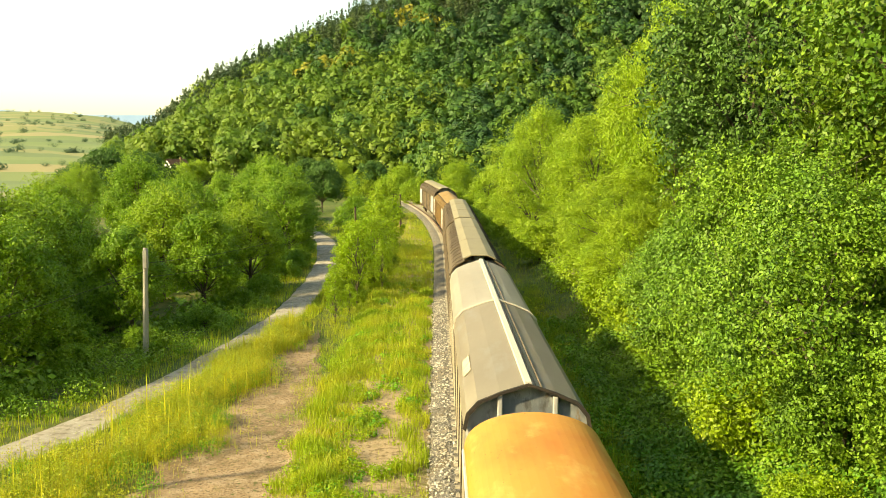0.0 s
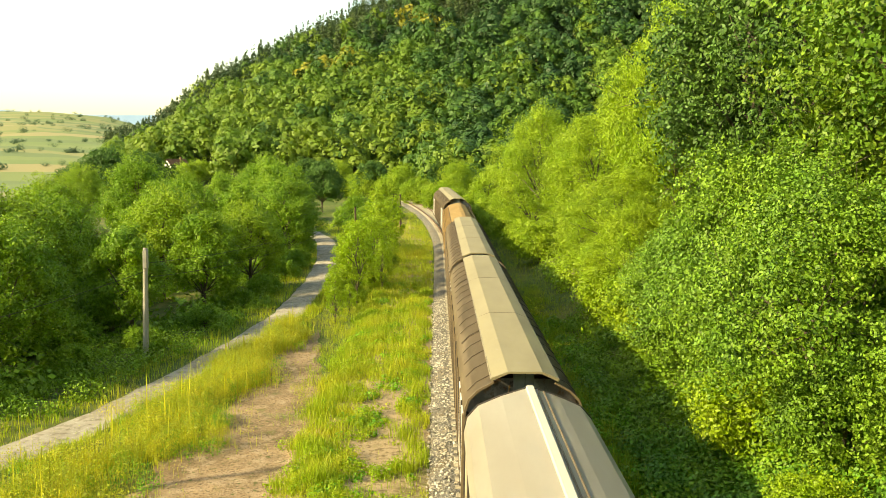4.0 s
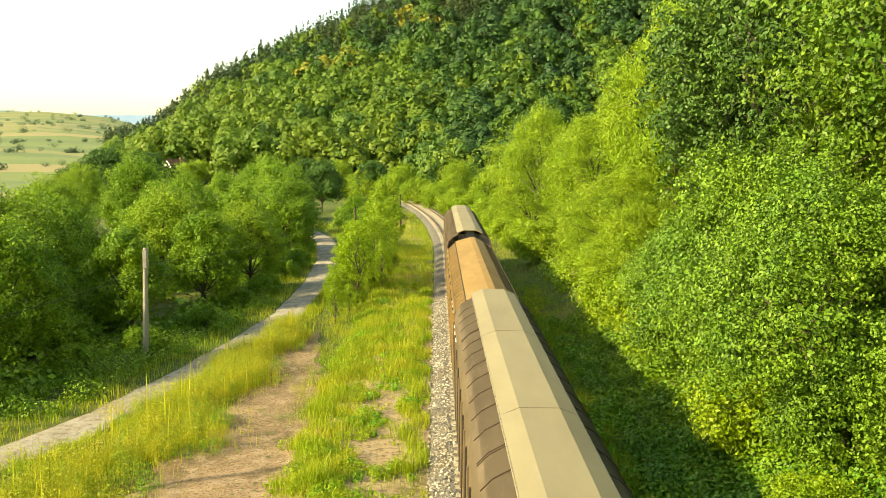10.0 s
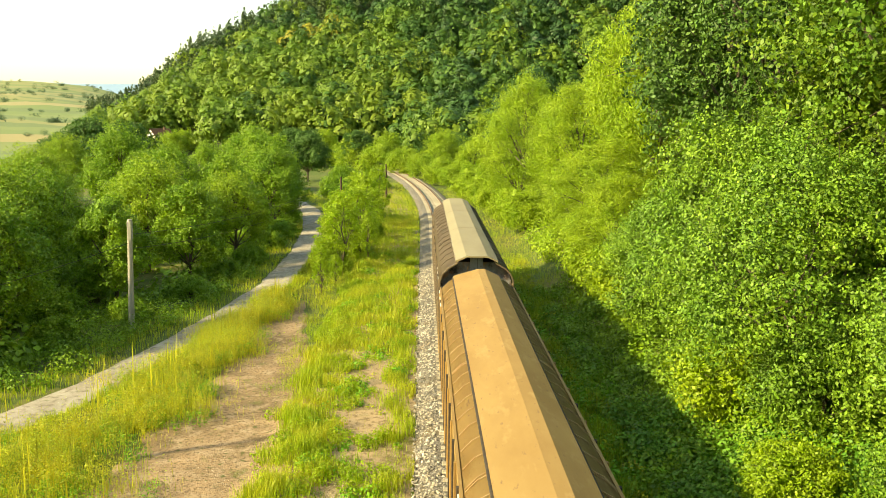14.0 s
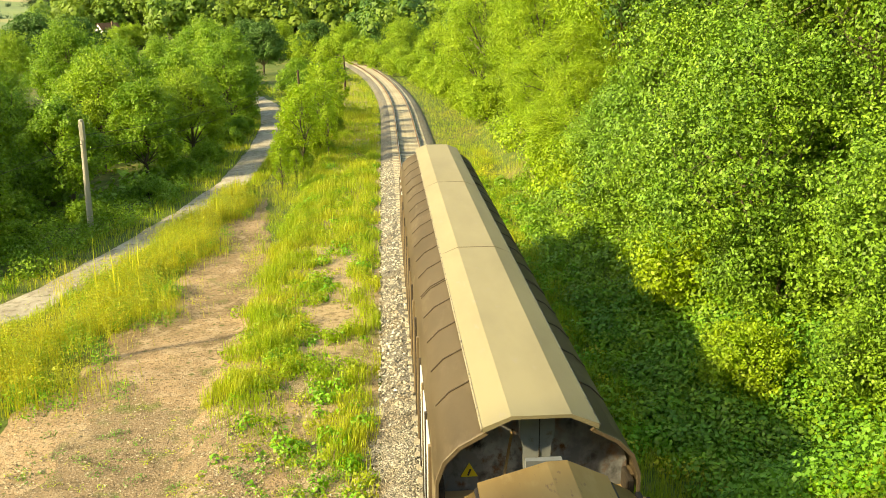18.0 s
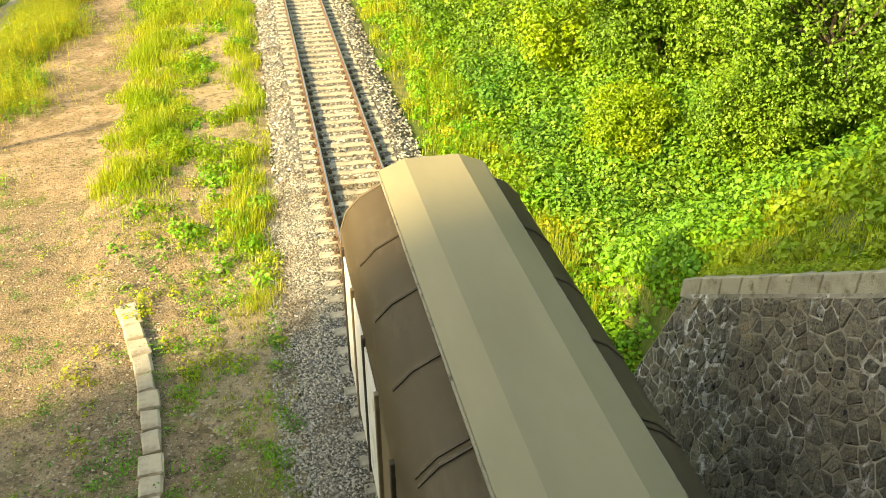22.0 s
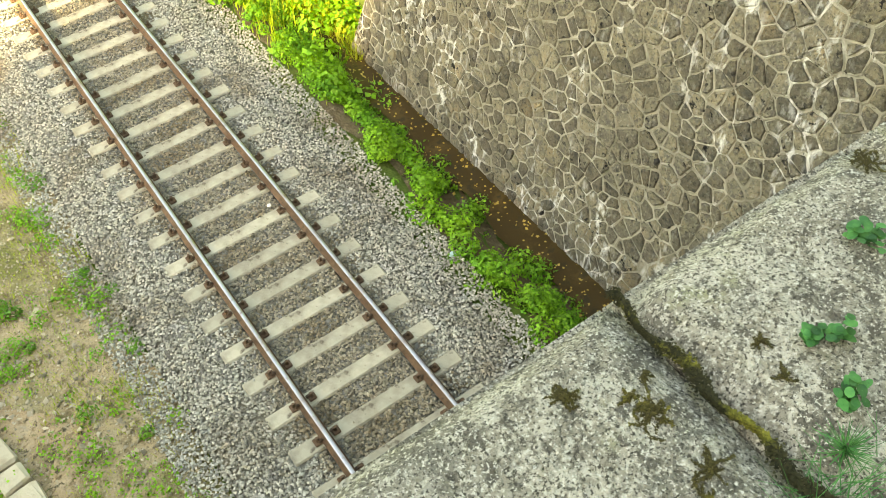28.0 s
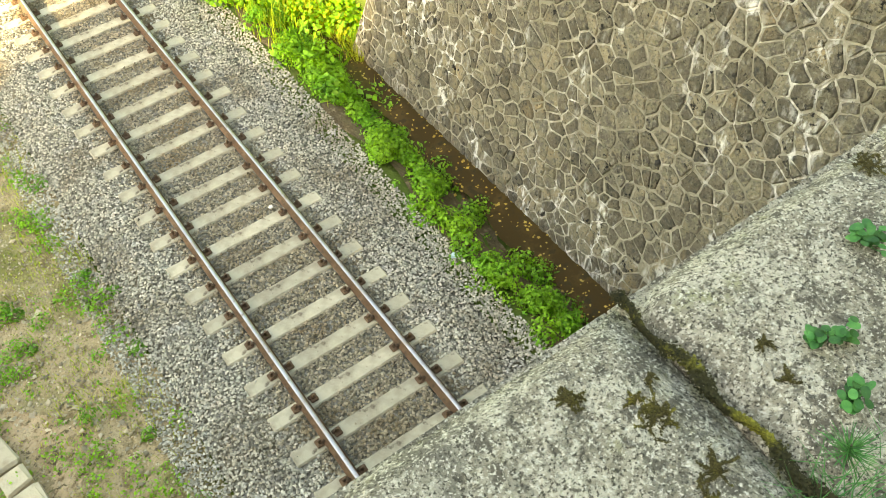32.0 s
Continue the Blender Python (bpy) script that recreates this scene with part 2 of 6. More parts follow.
    "dark": mat("dark_interior", (0.035, 0.033, 0.03), 0.8, spots=[((0.12, 0.11, 0.09), 2, 0.5, 0.7)]),
    "sign_yellow": mat("warning_yellow", (0.85, 0.68, 0.06), 0.6),
    "post": mat("dark_post_wood", (0.075, 0.05, 0.032), 0.9, spots=[((0.12, 0.09, 0.06), 3, 0.45, 0.65)], axis=(1, 1, 0.2), bump=[(20, 0.5, 0.02)]),
    "pole": mat("pale_pole_concrete", (0.42, 0.40, 0.34), 0.9, spots=[((0.3, 0.28, 0.23), 2, 0.45, 0.65)], axis=(1, 1, 0.3)),
    "plaster": mat("white_plaster", (0.75, 0.72, 0.66), 0.9, spots=[((0.6, 0.56, 0.5), 0.6, 0.5, 0.7)]),
    "tile_roof": mat("brown_roof_tiles", (0.22, 0.135, 0.09), 0.9, spots=[((0.15, 0.095, 0.065), 1.5, 0.45, 0.65)]),
    "glass": mat("window_glass", (0.03, 0.035, 0.04), 0.1, spec=0.6),
    "water": mat("ditch_water", (0.055, 0.034, 0.013), 0.12, spots=[((0.11, 0.068, 0.024), 2.5, 0.5, 0.66), ((0.04, 0.03, 0.015), 5, 0.52, 0.64)], spec=0.4, bump=[(8, 0.1, 0.01)]),
    "mud": mat("wet_mud", (0.13, 0.095, 0.05), 0.7, spots=[((0.1, 0.065, 0.03), 3, 0.45, 0.65), ((0.24, 0.18, 0.11), 9, 0.55, 0.7), ((0.09, 0.1, 0.03), 4, 0.6, 0.7)], bump=[(14, 0.8, 0.04)]),
    "kerb": mat("pale_kerb_stone", (0.5, 0.43, 0.31), 0.9, var=0.1, spots=[((0.36, 0.29, 0.2), 4, 0.48, 0.68)], bump=[(30, 0.6, 0.02)]),
    "gravel": mat("pale_gravel", (0.38, 0.315, 0.22), 0.9, island=0.5),
    "moss_green": mat("green_moss", (0.028, 0.026, 0.01), 1.0, island=0.5, spots=[((0.13, 0.12, 0.02), 9, 0.53, 0.62)]),
    # blue base colour stands in for haze over the distance
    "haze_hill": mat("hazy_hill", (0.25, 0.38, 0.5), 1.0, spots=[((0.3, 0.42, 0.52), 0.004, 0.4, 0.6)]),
    "moss": mat("dark_moss", (0.055, 0.045, 0.014), 1.0, island=0.5, spots=[((0.10, 0.085, 0.016), 14, 0.52, 0.64)]),
}


def leafmat(name, color, other, trans=0.22, island=0.28, scale=0.35):
    return mat(name, color, 0.55, spots=[(other, scale, 0.4, 0.62)], trans=trans, island=island, spec=0.35)


L = {
    "fresh": leafmat("fresh_green_leaf", (0.21, 0.35, 0.022), (0.29, 0.41, 0.03)),
    "mid": leafmat("mid_green_leaf", (0.145, 0.29, 0.02), (0.22, 0.36, 0.025)),
    "dark": leafmat("dark_green_leaf", (0.06, 0.14, 0.024), (0.10, 0.2, 0.03), 0.15, 0.45),
    "ivy": leafmat("broad_green_leaf", (0.12, 0.25, 0.028), (0.2, 0.34, 0.032), 0.18, 0.4),
    "pine": leafmat("pine_needle", (0.032, 0.068, 0.02), (0.07, 0.105, 0.028), 0.12, 0.18, 0.07),
    # hillside greens from shaded to sunlit, the ridge's light put into leaf colour
    "spruce": leafmat("shaded_hillside_leaf", (0.03, 0.085, 0.022), (0.05, 0.125, 0.024), 0.15, 0.07, 0.06),
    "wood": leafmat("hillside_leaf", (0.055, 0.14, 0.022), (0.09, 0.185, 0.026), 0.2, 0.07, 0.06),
    "locust": leafmat("sunlit_hillside_leaf", (0.12, 0.225, 0.025), (0.19, 0.28, 0.03), 0.25, 0.07, 0.05),
    "lime": leafmat("yellowish_broad_leaf", (0.095, 0.205, 0.02), (0.175, 0.27, 0.026), 0.22, 0.38, 0.5),
    "sprout": leafmat("bright_young_leaf", (0.27, 0.42, 0.03), (0.34, 0.46, 0.04), 0.5),
    "gold": leafmat("yellow_leaf", (0.36, 0.33, 0.04), (0.28, 0.30, 0.04)),
    "ditch": leafmat("wet_ground_leaf", (0.13, 0.36, 0.03), (0.24, 0.46, 0.035), 0.3, 0.35, 1.2),
    "bank": leafmat("bank_leaf", (0.09, 0.25, 0.028), (0.15, 0.33, 0.03)),
    # greyer, bluer green with distance haze mixed into the leaf colour
    "far": leafmat("hazed_leaf", (0.075, 0.135, 0.065), (0.115, 0.175, 0.08), 0.2, 0.1, 0.02),
    "nettle": leafmat("nettle_leaf", (0.14, 0.37, 0.025), (0.21, 0.43, 0.03)),
    "grass": leafmat("grass_blade", (0.31, 0.43, 0.036), (0.47, 0.49, 0.055), 0.4),
    "dead": leafmat("fallen_leaf", (0.45, 0.28, 0.05), (0.5, 0.36, 0.1), 0.2),
    "herb": leafmat("herb_leaf", (0.035, 0.17, 0.045), (0.07, 0.25, 0.06), 0.3, 0.5, 30),
    "straw": leafmat("yellow_weed", (0.6, 0.55, 0.06), (0.42, 0.47, 0.05), 0.45, 0.35, 0.9),
}


def add_fields(m):
    """Strips of meadow and stubble on the farmland far from the railway."""
    n, link = m.node_tree.nodes, m.node_tree.links
    b = n["Principled BSDF"]
    old = b.inputs["Base Color"].links[0].from_socket
    geo = n.new("ShaderNodeNewGeometry")
    mp = n.new("ShaderNodeMapping")
    mp.inputs["Rotation"].default_value = (0, 0, 0.35)
    mp.inputs["Scale"].default_value = (0.0065, 0.03, 0.0)
    link.new(geo.outputs["Position"], mp.inputs[0])
    v = n.new("ShaderNodeTexVoronoi")
    v.inputs["Scale"].default_value = 1.0
    link.new(mp.outputs[0], v.inputs["Vector"])
    sep = n.new("ShaderNodeSeparateColor")
    link.new(v.outputs["Color"], sep.inputs[0])
    ramp = n.new("ShaderNodeValToRGB")
    ramp.color_ramp.interpolation = "CONSTANT"
    for pos, c in ((0.0, (0.17, 0.225, 0.08, 1)), (0.25, (0.25, 0.25, 0.1, 1)), (0.45, (0.19, 0.235, 0.085, 1)), (0.68, (0.31, 0.27, 0.125, 1)), (0.82, (0.15, 0.2, 0.08, 1))):
        e = ramp.color_ramp.elements.new(pos) if pos else ramp.color_ramp.elements[0]
        e.color = c
    link.new(sep.outputs[0], ramp.inputs[0])
    ln = n.new("ShaderNodeVectorMath")
    ln.operation = "LENGTH"
    link.new(geo.outputs["Position"], ln.inputs[0])
    r = n.new("ShaderNodeMapRange")
    r.inputs[1].default_value, r.inputs[2].default_value = 170, 215
    link.new(ln.outputs["Value"], r.inputs[0])
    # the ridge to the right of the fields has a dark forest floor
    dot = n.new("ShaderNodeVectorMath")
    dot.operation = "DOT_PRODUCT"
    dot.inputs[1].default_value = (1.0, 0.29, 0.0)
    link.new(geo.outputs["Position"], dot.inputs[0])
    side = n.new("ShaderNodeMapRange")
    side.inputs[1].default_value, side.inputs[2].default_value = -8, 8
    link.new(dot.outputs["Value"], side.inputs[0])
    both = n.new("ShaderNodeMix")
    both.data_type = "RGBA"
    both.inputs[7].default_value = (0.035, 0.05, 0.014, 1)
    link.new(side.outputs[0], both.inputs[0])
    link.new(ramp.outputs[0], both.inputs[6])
    x = n.new("ShaderNodeMix")
    x.data_type = "RGBA"
    link.new(r.outputs[0], x.inputs[0])
    link.new(old, x.inputs[6])
    link.new(both.outputs[2], x.inputs[7])
    link.new(x.outputs[2], b.inputs["Base Color"])


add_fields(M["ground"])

# ---- helpers for building ----


def part(name, bm, material=None, parent=None, label="", smooth=False):
    """Links a bmesh, or a mesh, as one object."""
    if isinstance(bm, bmesh.types.BMesh):
        me = bpy.data.meshes.new(name)
        bm.to_mesh(me)
        bm.free()
    else:
        me = bm
    if material and not me.materials:
        me.materials.append(material)
    if smooth:
        me.polygons.foreach_set("use_smooth", [True] * len(me.polygons))
    ob = new(name, me)
    if parent:
        ob.parent = parent
    if label:
        tagged(ob, label)
    return ob


def mesh_of(name, verts, faces, material):
    """A mesh from numpy arrays: verts (n, 3), faces (m, k) of one size."""
    verts, faces = np.asarray(verts, np.float32), np.asarray(faces, np.int32)
    me = bpy.data.meshes.new(name)
    me.vertices.add(len(verts))
    me.vertices.foreach_set("co", verts.ravel())
    k = faces.shape[1]
    me.loops.add(faces.size)
    me.loops.foreach_set("vertex_index", faces.ravel())
    me.polygons.add(len(faces))
    me.polygons.foreach_set("loop_start", np.arange(0, faces.size, k, dtype=np.int32))
    me.update(calc_edges=True)
    me.materials.append(material)
    return me


def box(bm, size, at, bevel=0.0, turn=None):
    r = bmesh.ops.create_cube(bm, size=1.0)["verts"]
    bmesh.ops.scale(bm, vec=size, verts=r)
    if bevel:
        es = list({e for v in r for e in v.link_edges})
        r = list({v for f in bmesh.ops.bevel(bm, geom=es, offset=bevel, segments=1, affect="EDGES")["faces"] for v in f.verts} | {v for v in r if v.is_valid})
    if turn:
        bmesh.ops.rotate(bm, cent=(0, 0, 0), matrix=turn, verts=r)
    bmesh.ops.translate(bm, vec=at, verts=r)
    return r


def rod(bm, a, b, r0, r1=None, sides=8):
    a, b = Vector(a), Vector(b)
    r1 = r0 if r1 is None else r1
    q = (b - a).to_track_quat("Z", "Y")
    rings = []
    for p, r in ((a, r0), (b, r1)):
        rings.append([bm.verts.new(p + q @ Vector((r * math.cos(2 * math.pi * i / sides), r * math.sin(2 * math.pi * i / sides), 0))) for i in range(sides)])
    for i in range(sides):
        j = (i + 1) % sides
        bm.faces.new((rings[0][i], rings[0][j], rings[1][j], rings[1][i]))
    bm.faces.new(rings[1])
    bm.faces.new(rings[0][::-1])


def sweep(bm, profile, ys, closed=False):
    """Pulls a profile of (x, z) along y; ys: the two or more stations."""
    rows = [[bm.verts.new((x, y, z)) for x, z in profile] for y in ys]
    n = len(profile)
    for a, b in zip(rows, rows[1:]):
        for i in range(n if closed else n - 1):
            j = (i + 1) % n
            bm.faces.new((a[i], b[i], b[j], a[j]))
    if closed:
        bm.faces.new(rows[0])
        bm.faces.new(rows[-1][::-1])
    return rows


# ---- the lie of the land ----
BEND, RADIUS = 75.0, 460.0


def track(s):
    """Centre of the track at s metres from the tunnel side: x, y, heading to the left."""
    if s < BEND:
        return 0.0, s, 0.0
    a = (s - BEND) / RADIUS
    return -RADIUS * (1 - math.cos(a)), BEND + RADIUS * math.sin(a), a


def step(a, b, v):
    t = np.clip((v - a) / (b - a), 0, 1)
    return t * t * (3 - 2 * t)


def track_x(y):
    """The track's x for the ground at y."""
    return np.where(y < BEND, 0.0, -np.clip(y - BEND, 0, 320) ** 2 / (2 * RADIUS))


ROAD = [(-34, 4), (-22, 16.5), (-16.3, 24.4), (-14.3, 30.5), (-12.4, 40), (-11.0, 50), (-11.0, 64), (-11.9, 78), (-14.2, 95), (-21, 118), (-38, 145)]
WALL_X, WALL_LEAN, WALL_END, PORTAL_Y, COPING_Z = 3.85, 0.2, 7.04, -4.62, 8.3


def wall_top(y):
    return np.clip(2.0 + (6.2 - y) * 0.61, 1.4, 7.95)


def waves(x, y):
    return 0.5 * np.sin(x * 0.043 + 1.3) * np.cos(y * 0.037) + 0.25 * np.sin(x * 0.11 + y * 0.07)


def land(x, y):
    """Height of the ground."""
    x, y = np.asarray(x, float), np.asarray(y, float)
    u = x - track_x(y)
    z = np.full(np.broadcast(u, y).shape, -0.5)
    # left: a low bank, then the dirt track, the road and the meadow
    z = z - 0.3 * step(5.6, 7.0, -u) * step(3, 15, y) - 0.25 * step(9, 15, -u) - 0.8 * step(16, 40, -u)
    # ditch beside the track, then the slope up to the woods
    z = z - 0.5 * step(2.5, 3.3, u) * (1 - step(4.2, 6, u)) * (1 - step(8, 14, y))
    z = z + 0.5 * np.maximum(0, u - 5.5) * (1 - step(60, 140, u)) * (1 - step(75, 150, y)) * step(8, 20, y) + 27 * step(60, 140, u) * (1 - step(75, 150, y)) * step(8, 20, y)
    # earth held by the wing wall, and the hill that the tunnel enters
    foot = WALL_X + WALL_LEAN * (wall_top(y) + 0.9)
    back = step(foot + 0.3, foot + 0.75, u) * (1 - step(7, 12, y))
    z = np.where(y < 20, z * (1 - back) + back * (wall_top(y) - 0.1 + 0.55 * np.maximum(0, u - 5)), z)
    z = np.where(y < PORTAL_Y - 0.45, np.maximum(z, COPING_Z - 0.25 + np.minimum(0.8 * np.maximum(0, -y - 8.5), 30)), z)
    # unseen rise at left, added to shade the near ground: steep behind, a lower spur in front
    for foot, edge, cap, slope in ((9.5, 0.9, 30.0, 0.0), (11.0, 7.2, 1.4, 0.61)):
        shade_flank = np.maximum(0, -u - foot) * 1.3 * (1 - step(-1.5, 0.5, y - edge - 0.408 * (u + 11)))
        z = np.where(shade_flank > 0.3, np.maximum(z, np.minimum(shade_flank - 0.8, np.minimum(cap - slope * u, 30))), z)
    # the wooded ridge beyond the bend
    az = np.degrees(np.arctan2(x + 1.9, y + 5.3))
    dist = np.hypot(x + 1.9, y + 5.3)
    crest = 9.6 + 340 * np.tan(np.radians(np.interp(az, [-20, -18.4, -16.5, -14, -11, -7.5, -4.7, 5, 20, 45], [0.0, 0.4, 1.6, 3.5, 5.0, 6.7, 7.9, 11.5, 14, 14]))) - 9 + 2.4 * step(-18, -14, az)
    rise = step(175, 345, dist) * step(-21.5, -18, az) * (1 - step(50, 80, az))
    z = z + rise * np.maximum(crest, 0)
    # rolling farmland far to the left
    far = (1 - step(-20, -15, az)) * step(-120, -60, az)
    z = z + far * (np.clip((dist - 260) / 1000, 0, 1.2) ** 1.15 * 41 + step(300, 600, dist) * (2.5 * np.sin(az * 0.5 + 1) + 2.0 * np.sin(dist * 0.011 + az * 0.3)))
    z = z + waves(x, y) * step(12, 40, np.abs(u + 4))
    return z


def grid_axis(near, far, fine, growth):
    a = [0.0]
    while a[-1] < near:
        a.append(a[-1] + fine)
    d = fine
    while a[-1] < far:
        d *= growth
        a.append(a[-1] + d)
    return a


def build_ground():
    xr, xl = grid_axis(9, 4000, 0.35, 1.13), grid_axis(22, 4000, 0.5, 1.12)
    xs = np.array(sorted({-v for v in xl} | set(xr)))
    yf, yb = grid_axis(30, 4000, 0.5, 1.07), grid_axis(14, 4000, 0.5, 1.2)
    ys = np.array(sorted({-v for v in yb} | set(yf) | {PORTAL_Y - 0.4, PORTAL_Y - 0.5}))
    gx, gy = np.meshgrid(xs, ys)
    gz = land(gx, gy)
    n, k = gx.shape
    idx = np.arange(n * k).reshape(n, k)
    f = np.stack([idx[:-1, :-1], idx[:-1, 1:], idx[1:, 1:], idx[1:, :-1]], -1).reshape(-1, 4)
    # the tunnel mouth stays open
    cx, cy = gx.ravel()[f].mean(1), gy.ravel()[f].mean(1)
    gzf = gz.ravel()[f]
    f = f[~((np.abs(cx) < 3.0) & (cy < PORTAL_Y) & (cy > PORTAL_Y - 0.7) & (gzf.max(1) - gzf.min(1) > 3))]
    me = mesh_of("ground", np.stack([gx, gy, gz], -1).reshape(-1, 3), f, M["ground"])
    ob = part("ground", me, None, smooth=True)
    tagged(ob, "grassy valley ground rising to wooded slopes and fields", "ground", kind="structure")


def ribbon(name, pts, widths, lift, material, label, category, step_m=1.2, cross=7, wobble=0.25):
    """A strip that lies on the ground along pts."""
    p = np.array(pts, float)
    d = np.concatenate([[0], np.cumsum(np.hypot(*np.diff(p, axis=0).T))])
    s = np.arange(0, d[-1], step_m)
    x, y, w = np.interp(s, d, p[:, 0]), np.interp(s, d, p[:, 1]), np.interp(s, d, widths)
    for _ in range(3):
        x[1:-1], y[1:-1] = (x[:-2] + 2 * x[1:-1] + x[2:]) / 4, (y[:-2] + 2 * y[1:-1] + y[2:]) / 4
    tx, ty = np.gradient(x), np.gradient(y)
    q = np.hypot(tx, ty)
    nx, ny = ty / q, -tx / q
    c = np.linspace(-0.5, 0.5, cross)
    rag = 1 + wobble * np.stack([np.sin(s * 0.9 + 1) + np.sin(s * 2.3), np.sin(s * 1.3) + np.sin(s * 2.9 + 2)], 1) * 0.25
    ww = w[:, None] * np.where(c[None] < 0, rag[:, :1], rag[:, 1:])
    gx, gy = x[:, None] + nx[:, None] * c * ww, y[:, None] + ny[:, None] * c * ww
    gz = land(gx, gy) + lift * (1 - (2 * np.abs(c)) ** 6 * 1.6)
    n, k = gx.shape
    idx = np.arange(n * k).reshape(n, k)
    f = np.stack([idx[:-1, :-1], idx[:-1, 1:], idx[1:, 1:], idx[1:, :-1]], -1).reshape(-1, 4)
    ob = part(name, mesh_of(name, np.stack([gx, gy, gz], -1).reshape(-1, 3), f, material), None, smooth=True)
    return tagged(ob, label, category, kind="structure")


build_ground()
ribbon("verge", [(-4.0, -4.4), (-4.0, 30), (-4.1, 60), (-4.3, 80), (-5.4, 100), (-8, 125)], [4.4, 4.4, 4.5, 4.4, 3.8, 3.2], 0.03, M["verge"], "sandy verge with patchy weeds beside the ballast", "verge", 0.8, 9, 0.1)
ribbon("road", ROAD, [2.3] * len(ROAD), 0.06, M["road"], "pale gravel lane winding along the trees", "road")
ribbon("dirt_track", [(-7.0, -4.4), (-7.2, 2), (-7.6, 8), (-7.9, 15), (-7.9, 22), (-8.2, 30), (-8.7, 38), (-9.6, 45)], [8.0, 8.4, 8.8, 9.2, 6.4, 4.0, 2.6, 2.6], 0.09, M["dirt"], "bare reddish dirt track beside the railway", "dirt track", 0.6, 21, 0.3)
ribbon("gravel_patch", [(-7.4, -4.3), (-7.4, 4), (-7.5, 10), (-7.8, 14), (-8.0, 17.5)], [7.6, 8.0, 8.2, 7.4, 4.2], 0.1, M["gravelly"], "brown gravelly soil at the end of the dirt track", "soil", 0.5, 25, 0.5)

# ---- railway ----
SPACING = 0.607


def build_track():
    root = new("railway_track")
    tagged(root, "single railway track with concrete sleepers on grey ballast", "railway track")
    ss = np.concatenate([np.arange(-230, -20, 15), np.arange(-20, 75, 5), np.arange(75, 300, 6)])
    cs = [track(s) for s in ss]
    # ballast bed
    prof = [(-2.15, -0.62), (-1.95, -0.42), (-1.5, -0.225), (-0.9, -0.225), (0, -0.23), (0.9, -0.225), (1.5, -0.225), (1.95, -0.42), (2.15, -0.62)]
    v = [(x + u * math.cos(a), y + u * math.sin(a), z) for x, y, a in cs for u, z in prof]
    k = len(prof)
    f = [(i * k + j, i * k + j + 1, (i + 1) * k + j + 1, (i + 1) * k + j) for i in range(len(cs) - 1) for j in range(k - 1)]
    part("ballast_bed", mesh_of("ballast_bed", v, f, M["ballast"]), None, root, "bed of crushed grey stone")
    # rails: foot, web and head
    side = [(-0.036, 0.0), (-0.036, -0.035), (-0.009, -0.05), (-0.009, -0.135), (-0.07, -0.155), (-0.07, -0.17), (0.07, -0.17), (0.07, -0.155), (0.009, -0.135), (0.009, -0.05), (0.036, -0.035), (0.036, 0.0)]
    for off in (-0.7525, 0.7525):
        rail = None
        for name, p, m in (("rail", side, M["rail_rust"]), ("running_surface", [(-0.03, -0.004), (-0.026, 0.003), (0.026, 0.003), (0.03, -0.004)], M["rail_head"])):
            k = len(p)
            v = [(x + (u + off) * math.cos(a), y + (u + off) * math.sin(a), z) for x, y, a in cs for u, z in p]
            f = [(i * k + j, i * k + (j + 1) % k, (i + 1) * k + (j + 1) % k, (i + 1) * k + j) for i in range(len(cs) - 1) for j in range(k)]
            rail = part(name, mesh_of(name, v, f, m), None, rail or root, "rusty steel rail" if name == "rail" else "worn shiny top of the rail")
    # sleepers
    bm = bmesh.new()
    box(bm, (2.52, 0.235, 0.2), (0, 0, -0.29), 0.02)
    for v in bm.verts:
        if abs(v.co.x) < 0.5 and v.co.z > -0.25:
            v.co.z -= 0.03
    sl = bpy.data.meshes.new("sleeper")
    bm.to_mesh(sl)
    bm.free()
    sl.materials.append(M["concrete"])
    bm = bmesh.new()
    box(bm, (0.105, 0.12, 0.035), (0, 0, -0.172), 0.012)
    rod(bm, (0, 0, -0.17), (0, 0, -0.08), 0.022, sides=6)
    box(bm, (0.07, 0.045, 0.04), (-0.035, 0.02, -0.15), 0.01)
    fa = bpy.data.meshes.new("rail_fastening")
    bm.to_mesh(fa)
    bm.free()
    fa.materials.append(M["rail_rust"])
    rnd = random.Random(4)
    for i in range(-8, 292):
        x, y, a = track(i * SPACING)
        ob = part("sleeper", sl, None, root)
        ob.matrix_local = pose(x + rnd.uniform(-0.02, 0.02), y + rnd.uniform(-0.012, 0.012), rnd.uniform(-0.008, 0.006), 0, 0, math.degrees(a) + rnd.uniform(-0.7, 0.7))
        if i < 42:
            for off in (-0.8825, -0.6225, 0.6225, 0.8825):
                fb = part("rail_fastening", fa, None, ob)
                fb.matrix_local = pose(off, 0, 0, 0, 0, 0 if off in (-0.6225, 0.8825) else 180)


build_track()

# ---- the train ----
WAGON, PITCH, SPEED, TAIL = 22.1, 23.24, 5.59, 129.35


def arch(drop=0.0):
    """Half outline of a wagon's shoulder: (x, z) from the eaves to the ridge."""
    return [(x, z - drop) for x, z in ((1.39, 3.2), (1.385, 3.5), (1.29, 3.78), (1.08, 4.0), (0.72, 4.2))]


